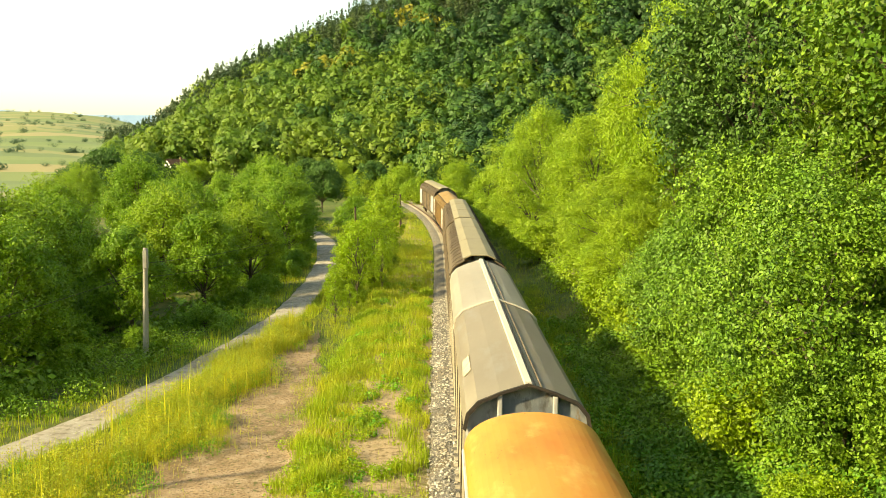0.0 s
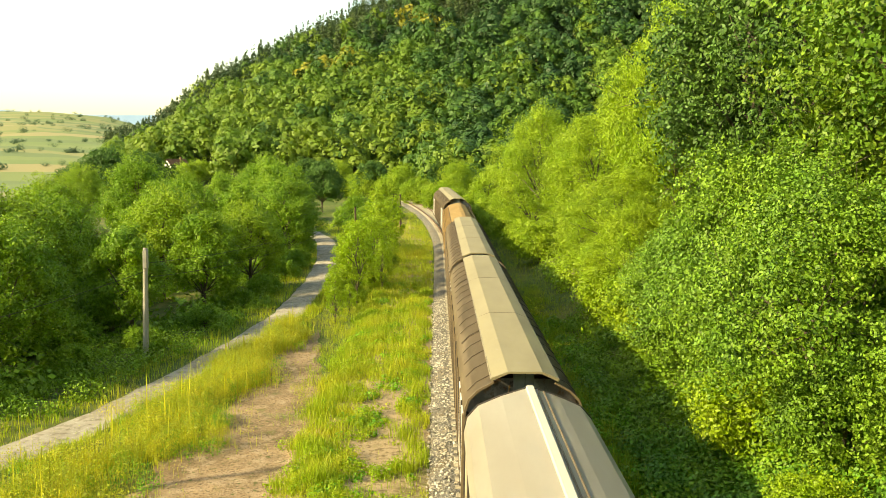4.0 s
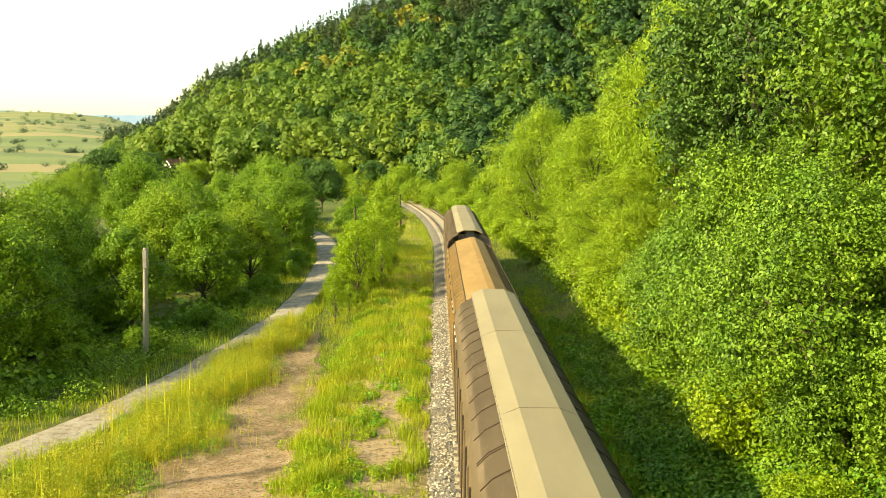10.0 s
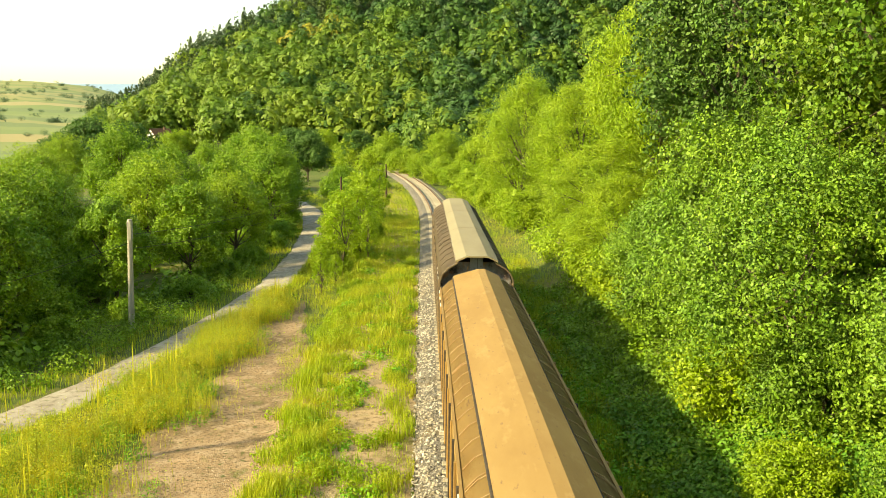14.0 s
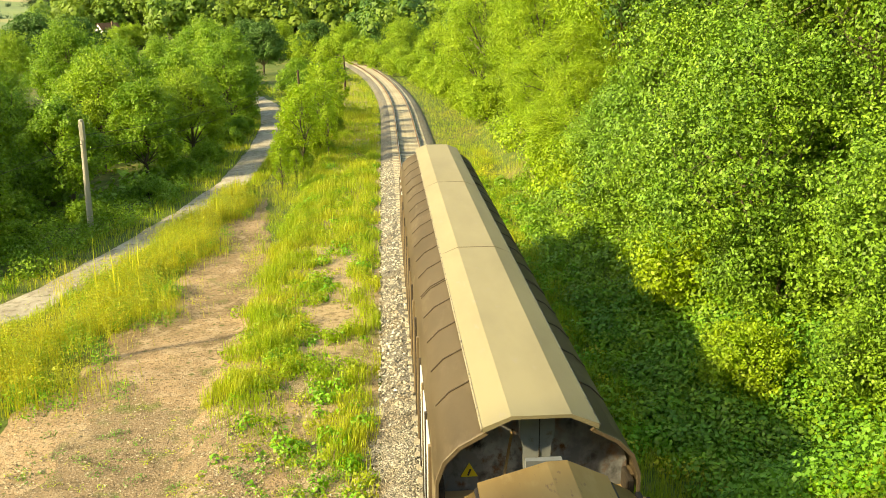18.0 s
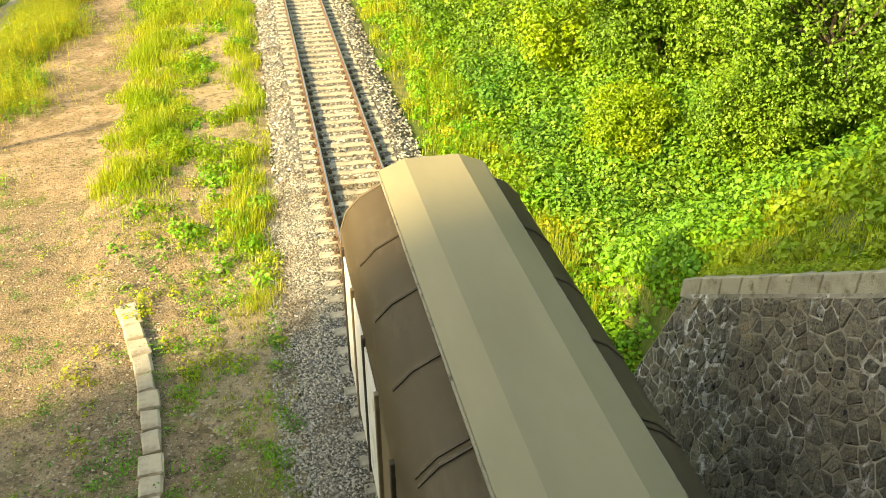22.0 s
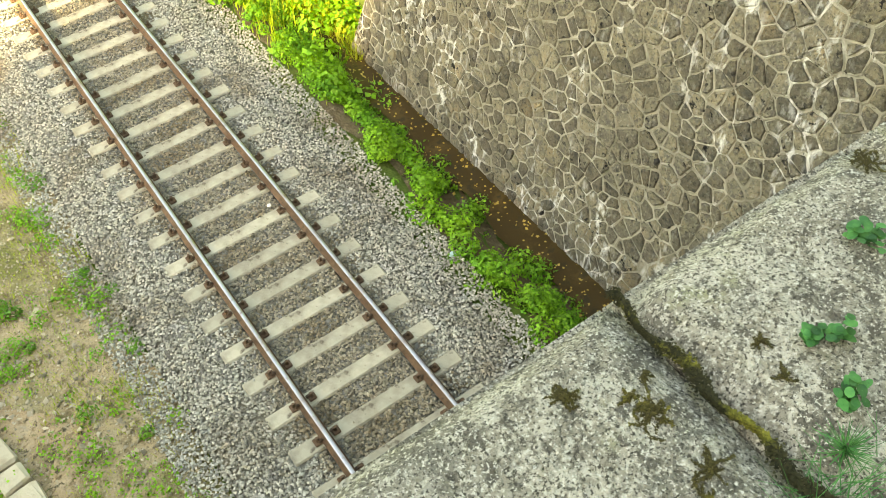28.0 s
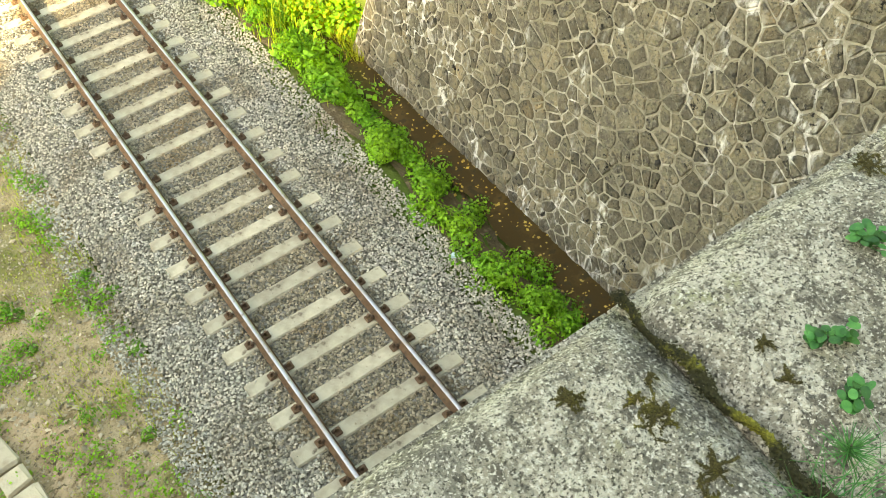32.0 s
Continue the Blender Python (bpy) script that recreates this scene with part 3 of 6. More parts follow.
def wagon(kind, ext=0.0):
    """A covered wagon; ext: how much farther its hood reaches at the end towards the tunnel."""
    roof, ridge = {"brown": (M["steel_brown"], M["steel_beige"]), "rust": (M["steel_rust"], M["steel_rust"]), "grey": (M["steel_grey"], M["steel_pale_roof"]), "orange": (M["steel_orange"], M["steel_orange"])}[kind]
    root = new("freight_wagon")
    label = {"brown": "brown covered freight wagon with a beige ridge cover", "rust": "rust-brown covered freight wagon with a raised ridge", "grey": "dusty grey covered freight wagon with a low pitched roof", "orange": "freight wagon with a faded orange curved roof"}[kind]
    tagged(root, label, "freight wagon", group="wagons of the train")
    h = WAGON / 2
    short, drop = (0.5, 0.4) if kind == "rust" else (0.0, 0.0)
    hood = arch(drop)
    if kind == "grey":
        hood = [(1.43, 3.35), (1.36, 3.7), (1.12, 3.98), (0.62, 4.2), (0.0, 4.4)]
    elif kind == "orange":
        hood = [(1.45 * math.sin(t), 3.25 + 0.85 * math.cos(t) ** 0.8) for t in np.linspace(math.pi / 2, 0.0, 15)]
    # floor frame and side sills
    bm = bmesh.new()
    box(bm, (2.5, WAGON - 0.3, 0.28), (0, 0, 1.08), 0.03)
    box(bm, (0.5, WAGON + 0.5, 0.3), (0, 0, 0.95), 0.03)
    part("underframe", bm, M["under"], root, "dark steel underframe")
    for e in (-1, 1):
        for sx in (-0.875, 0.875):
            bm = bmesh.new()
            rod(bm, (sx, e * (h - 0.15), 1.05), (sx, e * (h + 0.2), 1.05), 0.1, sides=10)
            rod(bm, (sx, e * (h + 0.2), 1.05), (sx, e * (h + 0.26), 1.05), 0.24, sides=14)
            part("buffer", bm, M["under"], root)
        # bulkhead, set back under the end of the roof
        bm = bmesh.new()
        inner = [(x * 0.965, z - 0.045) for x, z in hood]
        outline = [(1.3, 1.2)] + inner + [(-x, z) for x, z in inner[::-1] if x > 0.01] + [(-1.3, 1.2)]
        back = 0.14 if kind == "grey" else 0.5
        add = ext if e < 0 else 0.0
        sweep(bm, outline, (e * (h + add - back - 0.07), e * (h + add - back)), True)
        wall = part("end_wall", bm, M["end_steel"] if kind != "grey" else M["end_pale"], root, "stained steel end wall")
        if kind in ("brown", "rust"):
            bm = bmesh.new()
            y = e * (h + add - 0.24)
            sweep(bm, [(-0.17, 1.25), (-0.17, 3.45 - drop), (-0.2, 3.95 - drop), (-0.24, 4.0 - drop), (-0.24, 4.36 - drop), (0.24, 4.36 - drop), (0.24, 4.0 - drop), (0.2, 3.95 - drop), (0.17, 3.45 - drop), (0.17, 1.25)], (y - 0.05, y + 0.05), True)
            post = part("end_post", bm, M["post_grey"], root, "pale bluish grey centre post")
            bm = bmesh.new()
            box(bm, (0.012, 0.012, 1.5), (0.03, y + e * 0.056, 3.6 - drop))
            part("seam", bm, M["under"], post, "dark seam down the post")
            bm = bmesh.new()
            rod(bm, (-0.3, e * (h + add - 0.46), 4.0 - drop), (-0.5, e * (h + add - 0.2), 3.08 - drop), 0.022, sides=6)
            part("brace_rod", bm, M["kerb_rust"], root, "slanting rusty rod")
            bm = bmesh.new()
            rod(bm, (0.4, e * (h + add - 0.46), 2.9 - drop), (0.55, e * (h + add - 0.2), 2.2), 0.022, sides=6)
            part("brace_rod", bm, M["kerb_rust"], root)
            # rim round the open end of the roof
            a = arch(drop)
            for sx in (1, -1) if kind == "brown" else ():
                bm2 = bmesh.new()
                sweep(bm2, [(sx * (x + 0.012), z + 0.006) for x, z in a] + [(sx * (x - 0.03), z - 0.03) for x, z in a[::-1]], (e * (h + add - 0.04), e * (h + add + 0.012)), True)
                part("roof_rim", bm2, roof, root, "worn rim of the roof end")
        for sx in (-1, 1):
            bm = bmesh.new()
            box(bm, (0.09, 0.4, 2.2), (sx * 1.31, e * (h + add - 0.3), 2.25), 0.02)
            part("corner_post", bm, M["under"] if kind != "grey" else M["steel_pale"], root)
            bm = bmesh.new()
            box(bm, (1.06, 0.46, 0.07), (sx * 0.8, e * (h + add - 0.26), 3.04 - drop), 0.01)
            part("end_shelf", bm, M["kerb_rust"] if kind == "brown" else roof, root, "rusty ledge across the wagon end" if kind == "brown" else "")
            if kind == "grey":
                bm = bmesh.new()
                box(bm, (0.11, 0.12, 3.0), (sx * 0.62, e * (h - 0.07), 2.6), 0.02)
                part("end_rib", bm, M["steel_pale"], root)
        if kind == "brown":
            bm = bmesh.new()
            y = e * (h + add - 0.475)
            sweep(bm, [(-1.02, 3.3), (-0.78, 3.3), (-0.9, 3.51)], (y, y + e * 0.014), True)
            bmesh.ops.recalc_face_normals(bm, faces=bm.faces[:])
            sign = part("warning_triangle", bm, M["sign_yellow"], wall, "yellow warning triangle")
            bm = bmesh.new()
            box(bm, (0.025, 0.008, 0.1), (-0.9, y + e * 0.02, 3.37), turn=Matrix.Rotation(0.35, 3, "Y"))
            part("flash_mark", bm, M["under"], sign, "dark mark on the sign")
    # side walls with upright ribs
    n = 19
    for sx in (-1, 1):
        bm = bmesh.new()
        box(bm, (0.06, WAGON - 0.5 + ext, 2.2), (sx * 1.355, -ext / 2, 2.25))
        side = part("side_wall", bm, roof, root)
        for i in range(n + 1):
            y = -h + 0.3 + i * (WAGON - 0.6) / n
            bm = bmesh.new()
            box(bm, (0.07, 0.09, 2.2), (sx * 1.4, y, 2.25), 0.01)
            part("rib", bm, M["under"] if i % 2 else roof, side)
        if kind in ("brown", "rust"):
            for i in (0, 1, 2, n - 3, n - 2, n - 1):
                y = -h + 0.3 + (i + 0.5) * (WAGON - 0.6) / n
                bm = bmesh.new()
                box(bm, (0.03, 0.98, 1.95), (sx * 1.397, y, 2.28), 0.008)
                part("pale_panel", bm, M["white_panel"], side, "whitewashed panel")
    # roof
    if kind in ("brown", "rust"):
        a = arch(drop)
        far = h - short
        for sx in (-1, 1):
            bm = bmesh.new()
            rows = sweep(bm, [(sx * x, z) for x, z in a], np.linspace(-h - short - ext, far, 3))
            bmesh.ops.solidify(bm, geom=bm.faces[:], thickness=0.03 * sx)
            for edge in bm.edges:
                edge.smooth = edge.calc_face_angle(0.0) < 0.5
            panel = part("roof_side", bm, roof, root, smooth=True)
            gap = 1.32 if kind == "brown" else 0.87
            for i in range(16 if kind == "brown" else 25):
                bm = bmesh.new()
                for y in (h - short - 1.6 - gap * i,) + ((h - short - 1.72 - gap * i,) if i % 8 == 3 else ()):
                    sweep(bm, [(sx * x, z + 0.005) for x, z in a[2:]] + [(sx * (x + 0.008), z + 0.02) for x, z in a[:1:-1]], (y - 0.016, y + 0.016), True)
                # brown ribs take the dark colour as painted shadow lines
                part("roof_rib", bm, M["rib_shadow"] if kind == "brown" else M["kerb_rust"], panel)
        bm = bmesh.new()
        lip = 0.77
        prof = [(x, z - drop) for x, z in ((-lip, 4.25), (-lip, 4.33), (-0.4, 4.48), (0.4, 4.48), (lip, 4.33), (lip, 4.25), (0.38, 4.43), (-0.38, 4.43))]
        if kind == "rust":
            prof = [(-0.9, 3.74), (-0.9, 3.83), (-0.02, 4.09), (0.24, 4.1), (lip, 3.85), (lip, 3.76), (0.2, 4.03), (0.0, 4.03)]
        sweep(bm, prof, (-h - 0.12 - ext, h + 0.12) if kind == "brown" else (-h - short + 0.05, far - 0.05), True)
        cover = part("ridge_cover", bm, ridge, root, "beige ridge cover" if kind == "brown" else "rusty ridge cover")
        for sx in (-1, 1):
            bm = bmesh.new()
            if kind == "brown":
                box(bm, (0.03, WAGON + 0.2 + ext, 0.05), (sx * (lip + 0.012), -ext / 2, 4.29), 0.008)
                part("cover_edge", bm, M["edge"], cover, "worn edge of the ridge cover")
            else:
                # dark strip painted in for the shadow under the cover's lip
                box(bm, (0.05, WAGON - 0.2, 0.06), (0.8 if sx > 0 else -0.92, -0.5, 3.76), 0.008)
                part("cover_edge", bm, M["under"], cover, "dark strip as the shadow line of the ridge cover")
        for y in (-h * 0.34, h * 0.34) if kind == "brown" else ():
            bm = bmesh.new()
            sweep(bm, [(x, z - drop) for x, z in ((-lip, 4.333), (-0.4, 4.483), (0.4, 4.483), (lip, 4.333), (0.4, 4.488), (-0.4, 4.488))], (y - 0.012, y + 0.012), True)
            part("cover_joint", bm, M["steel_brown"], cover)
    elif kind == "grey":
        a = hood
        for y0, y1 in ((-h, -0.06), (0.06, h)):
            bm = bmesh.new()
            sweep(bm, a + [(-x, z) for x, z in a[-2::-1]], np.linspace(y0, y1, 4))
            bmesh.ops.solidify(bm, geom=bm.faces[:], thickness=0.03)
            half = part("roof_half", bm, roof if y0 < -1 else M["steel_pale_roof"], root)
            bm = bmesh.new()
            sweep(bm, [(-0.09, 4.37), (-0.07, 4.435), (0.07, 4.435), (0.09, 4.37)], (y0, y1), True)
            part("ridge_strip", bm, ridge, half, "pale strip along the ridge")
            for sx in (0.16, 0.3):
                bm = bmesh.new()
                box(bm, (0.03, y1 - y0 - 0.1, 0.03), (sx, (y0 + y1) / 2, 4.41 - 0.32 * sx), 0.005)
                part("roof_rail", bm, M["steel_brown"], half)
        bm = bmesh.new()
        sweep(bm, [(x * 1.01, z + 0.01) for x, z in a + [(-x, z) for x, z in a[-2::-1]]] + [(x * 1.03, z + 0.05) for x, z in [(-x, z) for x, z in a] + a[-2::-1]], (-0.1, 0.1), True)
        for e in (-1, 1):
            bm2 = bmesh.new()
            sweep(bm2, [(x * 1.012, z + 0.012) for x, z in a + [(-x, z) for x, z in a[-2::-1]]] + [(x * 0.96, z - 0.05) for x, z in [(-x, z) for x, z in a] + a[-2::-1]], (e * (h - 0.03), e * (h + 0.03)), True)
            part("roof_rim", bm2, M["under"], root, "dark rim of the roof end")
        bm2 = bmesh.new()
        sweep(bm2, [(-1.335, 3.765), (-1.16, 3.965), (-1.168, 3.975), (-1.345, 3.773)], (-8.1, -6.5), True)
        part("roof_patch", bm2, M["kerb"], root, "cream painted patch on the roof side")
        part("roof_band", bm, M["steel_pale_roof"], root, "pale band across the roof joint")
    else:
        a = hood
        bm = bmesh.new()
        full = a + [(-x, z) for x, z in a[-2::-1]]
        sweep(bm, full + [(x * 0.97, z - 0.04) for x, z in full[::-1]], np.linspace(-h, h, 4), True)
        part("curved_roof", bm, roof, root, "faded orange curved roof")
        for sx in (-1, 1):
            bm = bmesh.new()
            rod(bm, (sx * 1.46, -h, 3.25), (sx * 1.46, h, 3.25), 0.04, sides=6)
            part("gutter", bm, M["steel_pale"], root)
    # bogies
    for by in (-8.1, 8.1):
        bm = bmesh.new()
        for sx in (-0.98, 0.98):
            box(bm, (0.14, 2.7, 0.24), (sx, by, 0.55), 0.03)
        box(bm, (2.0, 0.4, 0.28), (0, by, 0.62), 0.03)
        bogie = part("bogie", bm, M["under"], root)
        for wy in (-0.9, 0.9):
            for sx in (-0.75, 0.75):
                bm = bmesh.new()
                rod(bm, (sx - 0.06, by + wy, 0.465), (sx + 0.06, by + wy, 0.465), 0.46, sides=20)
                part("wheel", bm, M["rail_rust"], bogie)
    return root


def build_train():
    """The wagons, from the tunnel to the tail."""
    brown, rust = wagon("brown"), wagon("rust")
    order = [wagon("orange"), wagon("grey"), brown, copy_thing(brown, Matrix()), rust, wagon("brown", 1.05)]
    tagged(order[5], "last brown covered freight wagon with a beige ridge cover")
    return order


train = build_train()


def wagon_pose(i, t):
    s = TAIL - SPEED * t - (5 - i) * PITCH - WAGON / 2
    (x0, y0, _), (x1, y1, _) = track(s - 8.1), track(s + 8.1)
    return pose((x0 + x1) / 2 + 0.19, (y0 + y1) / 2, 0.005, 0, 0, math.degrees(math.atan2(x0 - x1, y1 - y0)))


def motions():
    for i, w in enumerate(train):
        times = [0.0, 1.0, 2.0, 3.0, 4.0, 5.0, 6.0, 7.0, 8.0, 9.0, 10.0, 11.0, 12.0, 14.0, 18.0, 24.0, 32.0]
        walk(w, [(t, wagon_pose(i, t)) for t in times])
        for curve in w.animation_data.action.layers[0].strips[0].channelbag(w.animation_data.action_slot).fcurves:
            for key in curve.keyframe_points:
                key.interpolation = "LINEAR"


# ---- tunnel portal and wing wall ----


def build_portal():
    root = new("tunnel_portal")
    tagged(root, "stone tunnel portal with a weathered concrete coping", "tunnel portal", kind="structure")
    bm = bmesh.new()
    r, cz = 2.75, 3.0
    arc = [(r * math.cos(t), cz + r * math.sin(t)) for t in np.linspace(0, math.pi, 17)]
    ring = [(r, -0.7)] + arc + [(-r, -0.7)]
    outer = [(9.0 if x > 0 else -9.0, z) for x, z in ring[:1]] + [(9 * np.clip(x / r * 1.4, -1, 1), 7.9 if abs(x / r * 1.4) < 1 else -0.7 + 8.6 * min(1, max(0, (z + 0.7) / 6))) for x, z in ring[1:-1]] + [(-9.0, -0.7)]
    for y, flip in ((PORTAL_Y - 0.08, False), (PORTAL_Y - 0.75, True)):
        a = [bm.verts.new((x, y, z)) for x, z in ring]
        b = [bm.verts.new((x, y, z)) for x, z in outer]
        for i in range(len(ring) - 1):
            q = (a[i], a[i + 1], b[i + 1], b[i])
            bm.faces.new(q[::-1] if flip else q)
    part("headwall", bm, M["mortar"], root, "masonry headwall of the tunnel")
    bm = bmesh.new()
    sweep(bm, ring, (PORTAL_Y - 0.08, PORTAL_Y - 60, -260))
    part("tunnel_lining", bm, M["dark"], root, "dark tunnel lining")
    # coping blocks
    rnd = random.Random(2)
    edges = [-1.215 + 0.84 * i for i in range(-9, 13)]
    for x0, x1 in zip(edges, edges[1:]):
        bm = bmesh.new()
        box(bm, (x1 - x0 - 0.008, 0.72, 0.36), ((x0 + x1) / 2, PORTAL_Y - 0.36 + 0.1, COPING_Z - 0.18))
        bmesh.ops.subdivide_edges(bm, edges=bm.edges[:], cuts=7, use_grid_fill=True)
        for v in bm.verts:
            c = v.co
            edge = min(abs(c.x - x0), abs(c.x - x1), abs(c.y - PORTAL_Y - 0.1))
            if c.z > COPING_Z - 0.05:
                c.z += 0.012 * noise.noise(c * 5) + 0.008 * noise.noise(c * 14) - 0.05 * max(0, 1 - edge / 0.07) ** 2
                if abs(c.y - PORTAL_Y - 0.1) < 0.02:
                    c.y -= 0.03 + 0.012 * noise.noise(c * 9)
        part("coping_block", bm, M["coping"], root, smooth=True)


def face_x(z):
    return WALL_X + WALL_LEAN * (z + 0.9)


def cell_stones(seed, y0, y1, z0, z1, size):
    """Irregular cells of a rubble wall in (y, z): each a convex polygon."""
    rnd = np.random.RandomState(seed)
    ny, nz = int((y1 - y0) / (0.88 * size)), int((z1 - z0) / size)
    gy, gz = np.meshgrid(np.arange(ny + 1), np.arange(nz + 1))
    p = np.stack([y0 + (gy + 0.5 * (gz % 2) + rnd.uniform(-0.46, 0.46, gy.shape)) * size * 0.88, z0 + (gz + rnd.uniform(-0.46, 0.46, gy.shape)) * size * 1.04], -1).reshape(-1, 2)
    p = p[rnd.uniform(0, 1, len(p)) > 0.22]
    cells = []
    for i, c in enumerate(p):
        poly = [c + size * 1.3 * np.array(q) for q in ((-1, -1), (1, -1), (1, 1), (-1, 1))]
        d = p - c
        near = np.argsort((d ** 2).sum(1))[1:17]
        for j in near:
            mid, n = (p[j] + c) / 2, p[j] - c
            out = []
            for a, b in zip(poly, poly[1:] + poly[:1]):
                da, db = (a - mid) @ n, (b - mid) @ n
                if da <= 0:
                    out.append(a)
                if da * db < 0:
                    out.append(a + (b - a) * da / (da - db))
            poly = out
            if len(poly) < 3:
                break
        if len(poly) >= 3:
            cells.append((c, poly))
    return cells


def build_wing_wall():
    root = new("wing_wall")
    tagged(root, "rubble stone wing wall with pale mortar joints", "retaining wall", kind="structure")
    # core: face of mortar, end return and back
    ys = np.linspace(PORTAL_Y, 6.2, 14)
    bm = bmesh.new()
    v = []
    for i, y in enumerate(ys):
        top = float(wall_top(y)) - 0.3
        yb = y if i < len(ys) - 1 else WALL_END
        v.append([bm.verts.new((face_x(-1.2), yb, -1.2)), bm.verts.new((face_x(top), y, top)), bm.verts.new((face_x(top) + 0.6, y, top)), bm.verts.new((face_x(top) + 0.6, yb, -1.2))])
    for a, b in zip(v, v[1:]):
        for k in range(3):
            bm.faces.new((a[k], a[k + 1], b[k + 1], b[k]))
    bm.faces.new(v[-1])
    part("wall_core", bm, M["mortar"], root, "pale mortar between the stones")
    # sloping cap in blocks
    s, y = 0, 6.35
    rnd = random.Random(9)
    while y > PORTAL_Y + 0.2:
        y1 = y - rnd.uniform(0.42, 0.6)
        bm = bmesh.new()
        vs = []
        for yy in (y - 0.006, y1 + 0.006):
            t = 2.0 + (6.2 - yy) * 0.61
            x = face_x(t) - 0.05
            vs.append([(x, yy, t - 0.36), (x + 0.02, yy, t), (x + 0.55, yy, t + 0.02), (x + 0.55, yy, t - 0.36)])
        a, b = ([bm.verts.new(p) for p in q] for q in vs)
        for k in range(4):
            bm.faces.new((a[k], a[(k + 1) % 4], b[(k + 1) % 4], b[k]))
        bm.faces.new(a[::-1])
        bm.faces.new(b)
        bmesh.ops.bevel(bm, geom=bm.edges[:], offset=0.015, segments=1, affect="EDGES")
        part("cap_block", bm, M["cap_stone"], root)
        y = y1
    # drain holes low in the wall: solid blocks, their inner shade painted dark
    for y, z in ((-0.16, 1.59), (3.36, 1.77), (4.62, 1.02)):
        bm = bmesh.new()
        box(bm, (0.08, 0.07, 0.1), (0, 0, 0), 0.02)
        ob = part("drain_hole", bm, M["dark"], root, "small dark drain hole")
        ob.location = (face_x(z) - 0.012, y, z)
    # stones, each proud of the mortar
    made, rest, seams = 0, bmesh.new(), {}
    cells = cell_stones(3, PORTAL_Y - 0.2, 7.2, -1.0, 8.2, 0.205)
    cells.sort(key=lambda c: abs(c[0][0] - 2.0) + abs(c[0][1] - 1.5))
    rnd = random.Random(5)
    for c, poly in cells:
        if c[0] < PORTAL_Y + 0.05:
            continue
        # trim to the slope of the cap and to the leaning end
        for n, k in (((0.61, 1.0), 2.0 + 6.2 * 0.61 - 0.36), ((1.0, 0.33), WALL_END - 0.33 * 0.9 - 0.02)):
            out = []
            for p, q in zip(poly, poly[1:] + poly[:1]):
                dp, dq = p[0] * n[0] + p[1] * n[1] - k, q[0] * n[0] + q[1] * n[1] - k
                if dp <= 0:
                    out.append(p)
                if dp * dq < 0:
                    out.append(p + (q - p) * dp / (dp - dq))
            poly = out
            if len(poly) < 3:
                break
        if len(poly) < 3:
            continue
        for p, q in zip(poly, poly[1:] + poly[:1]):
            seams[tuple(sorted(((round(p[0], 2), round(p[1], 2)), (round(q[0], 2), round(q[1], 2)))))] = (p, q)
        c = sum(poly) / len(poly)
        if max(np.hypot(*(q - c)) for q in poly) < 0.07:
            continue
        poly = [p + (q - p) * k + np.array([rnd.uniform(-0.012, 0.012), rnd.uniform(-0.012, 0.012)]) for p, q in zip(poly, poly[1:] + poly[:1]) for k in (0.09, 0.5, 0.91)]
        shrink = 1 - rnd.uniform(0.006, 0.02) / min(np.hypot(*(q - c)) for q in poly)
        bm = bmesh.new() if made < 300 else rest
        lift = rnd.uniform(0.012, 0.035)
        low, mid, top = [], [], []
        for q in poly:
            d = q - c
            for lst, k, h in ((low, shrink, -0.03), (mid, shrink * 0.97, lift * 0.6), (top, shrink * rnd.uniform(0.78, 0.88), lift * rnd.uniform(0.8, 1.2))):
                y, z = c + d * k
                lst.append(bm.verts.new((face_x(z) - h * 0.98, y, z + h * 0.2)))
        m = len(poly)
        for a, b in ((low, mid), (mid, top)):
            for i in range(m):
                bm.faces.new((a[i], a[(i + 1) % m], b[(i + 1) % m], b[i]))
        bm.faces.new(top)
        if made < 300:
            part("wall_stone", bm, M["masonry"], root)
        made += 1
    # raised ribs of pointing along the joints, broken here and there
    v, f = [], []
    for p, q in seams.values():
        d = q - p
        n = math.hypot(*d)
        if n < 0.03 or rnd.random() < 0.25:
            continue
        side = np.array([-d[1], d[0]]) / n * rnd.uniform(0.006, 0.013)
        h = rnd.uniform(0.004, 0.014)
        k = len(v)
        for at in (p - d * 0.04, q + d * 0.04):
            for off, lift in ((-1.4, -0.01), (-0.6, h), (0.6, h), (1.4, -0.01)):
                y, z = at + side * off
                v.append((face_x(z) - lift, y, z))
        f += [(k + i, k + i + 1, k + i + 5, k + i + 4) for i in range(3)]
    ob = part("pointing", mesh_of("pointing", v, f, M["pointing"]), None, root, "pale raised pointing in the joints")
    tagged(ob, kind="stuff")
    ob = part("wall_stones", rest, M["masonry_far"], root, "rubble stones of the wall")
    tagged(ob, kind="stuff")


build_portal()
build_wing_wall()

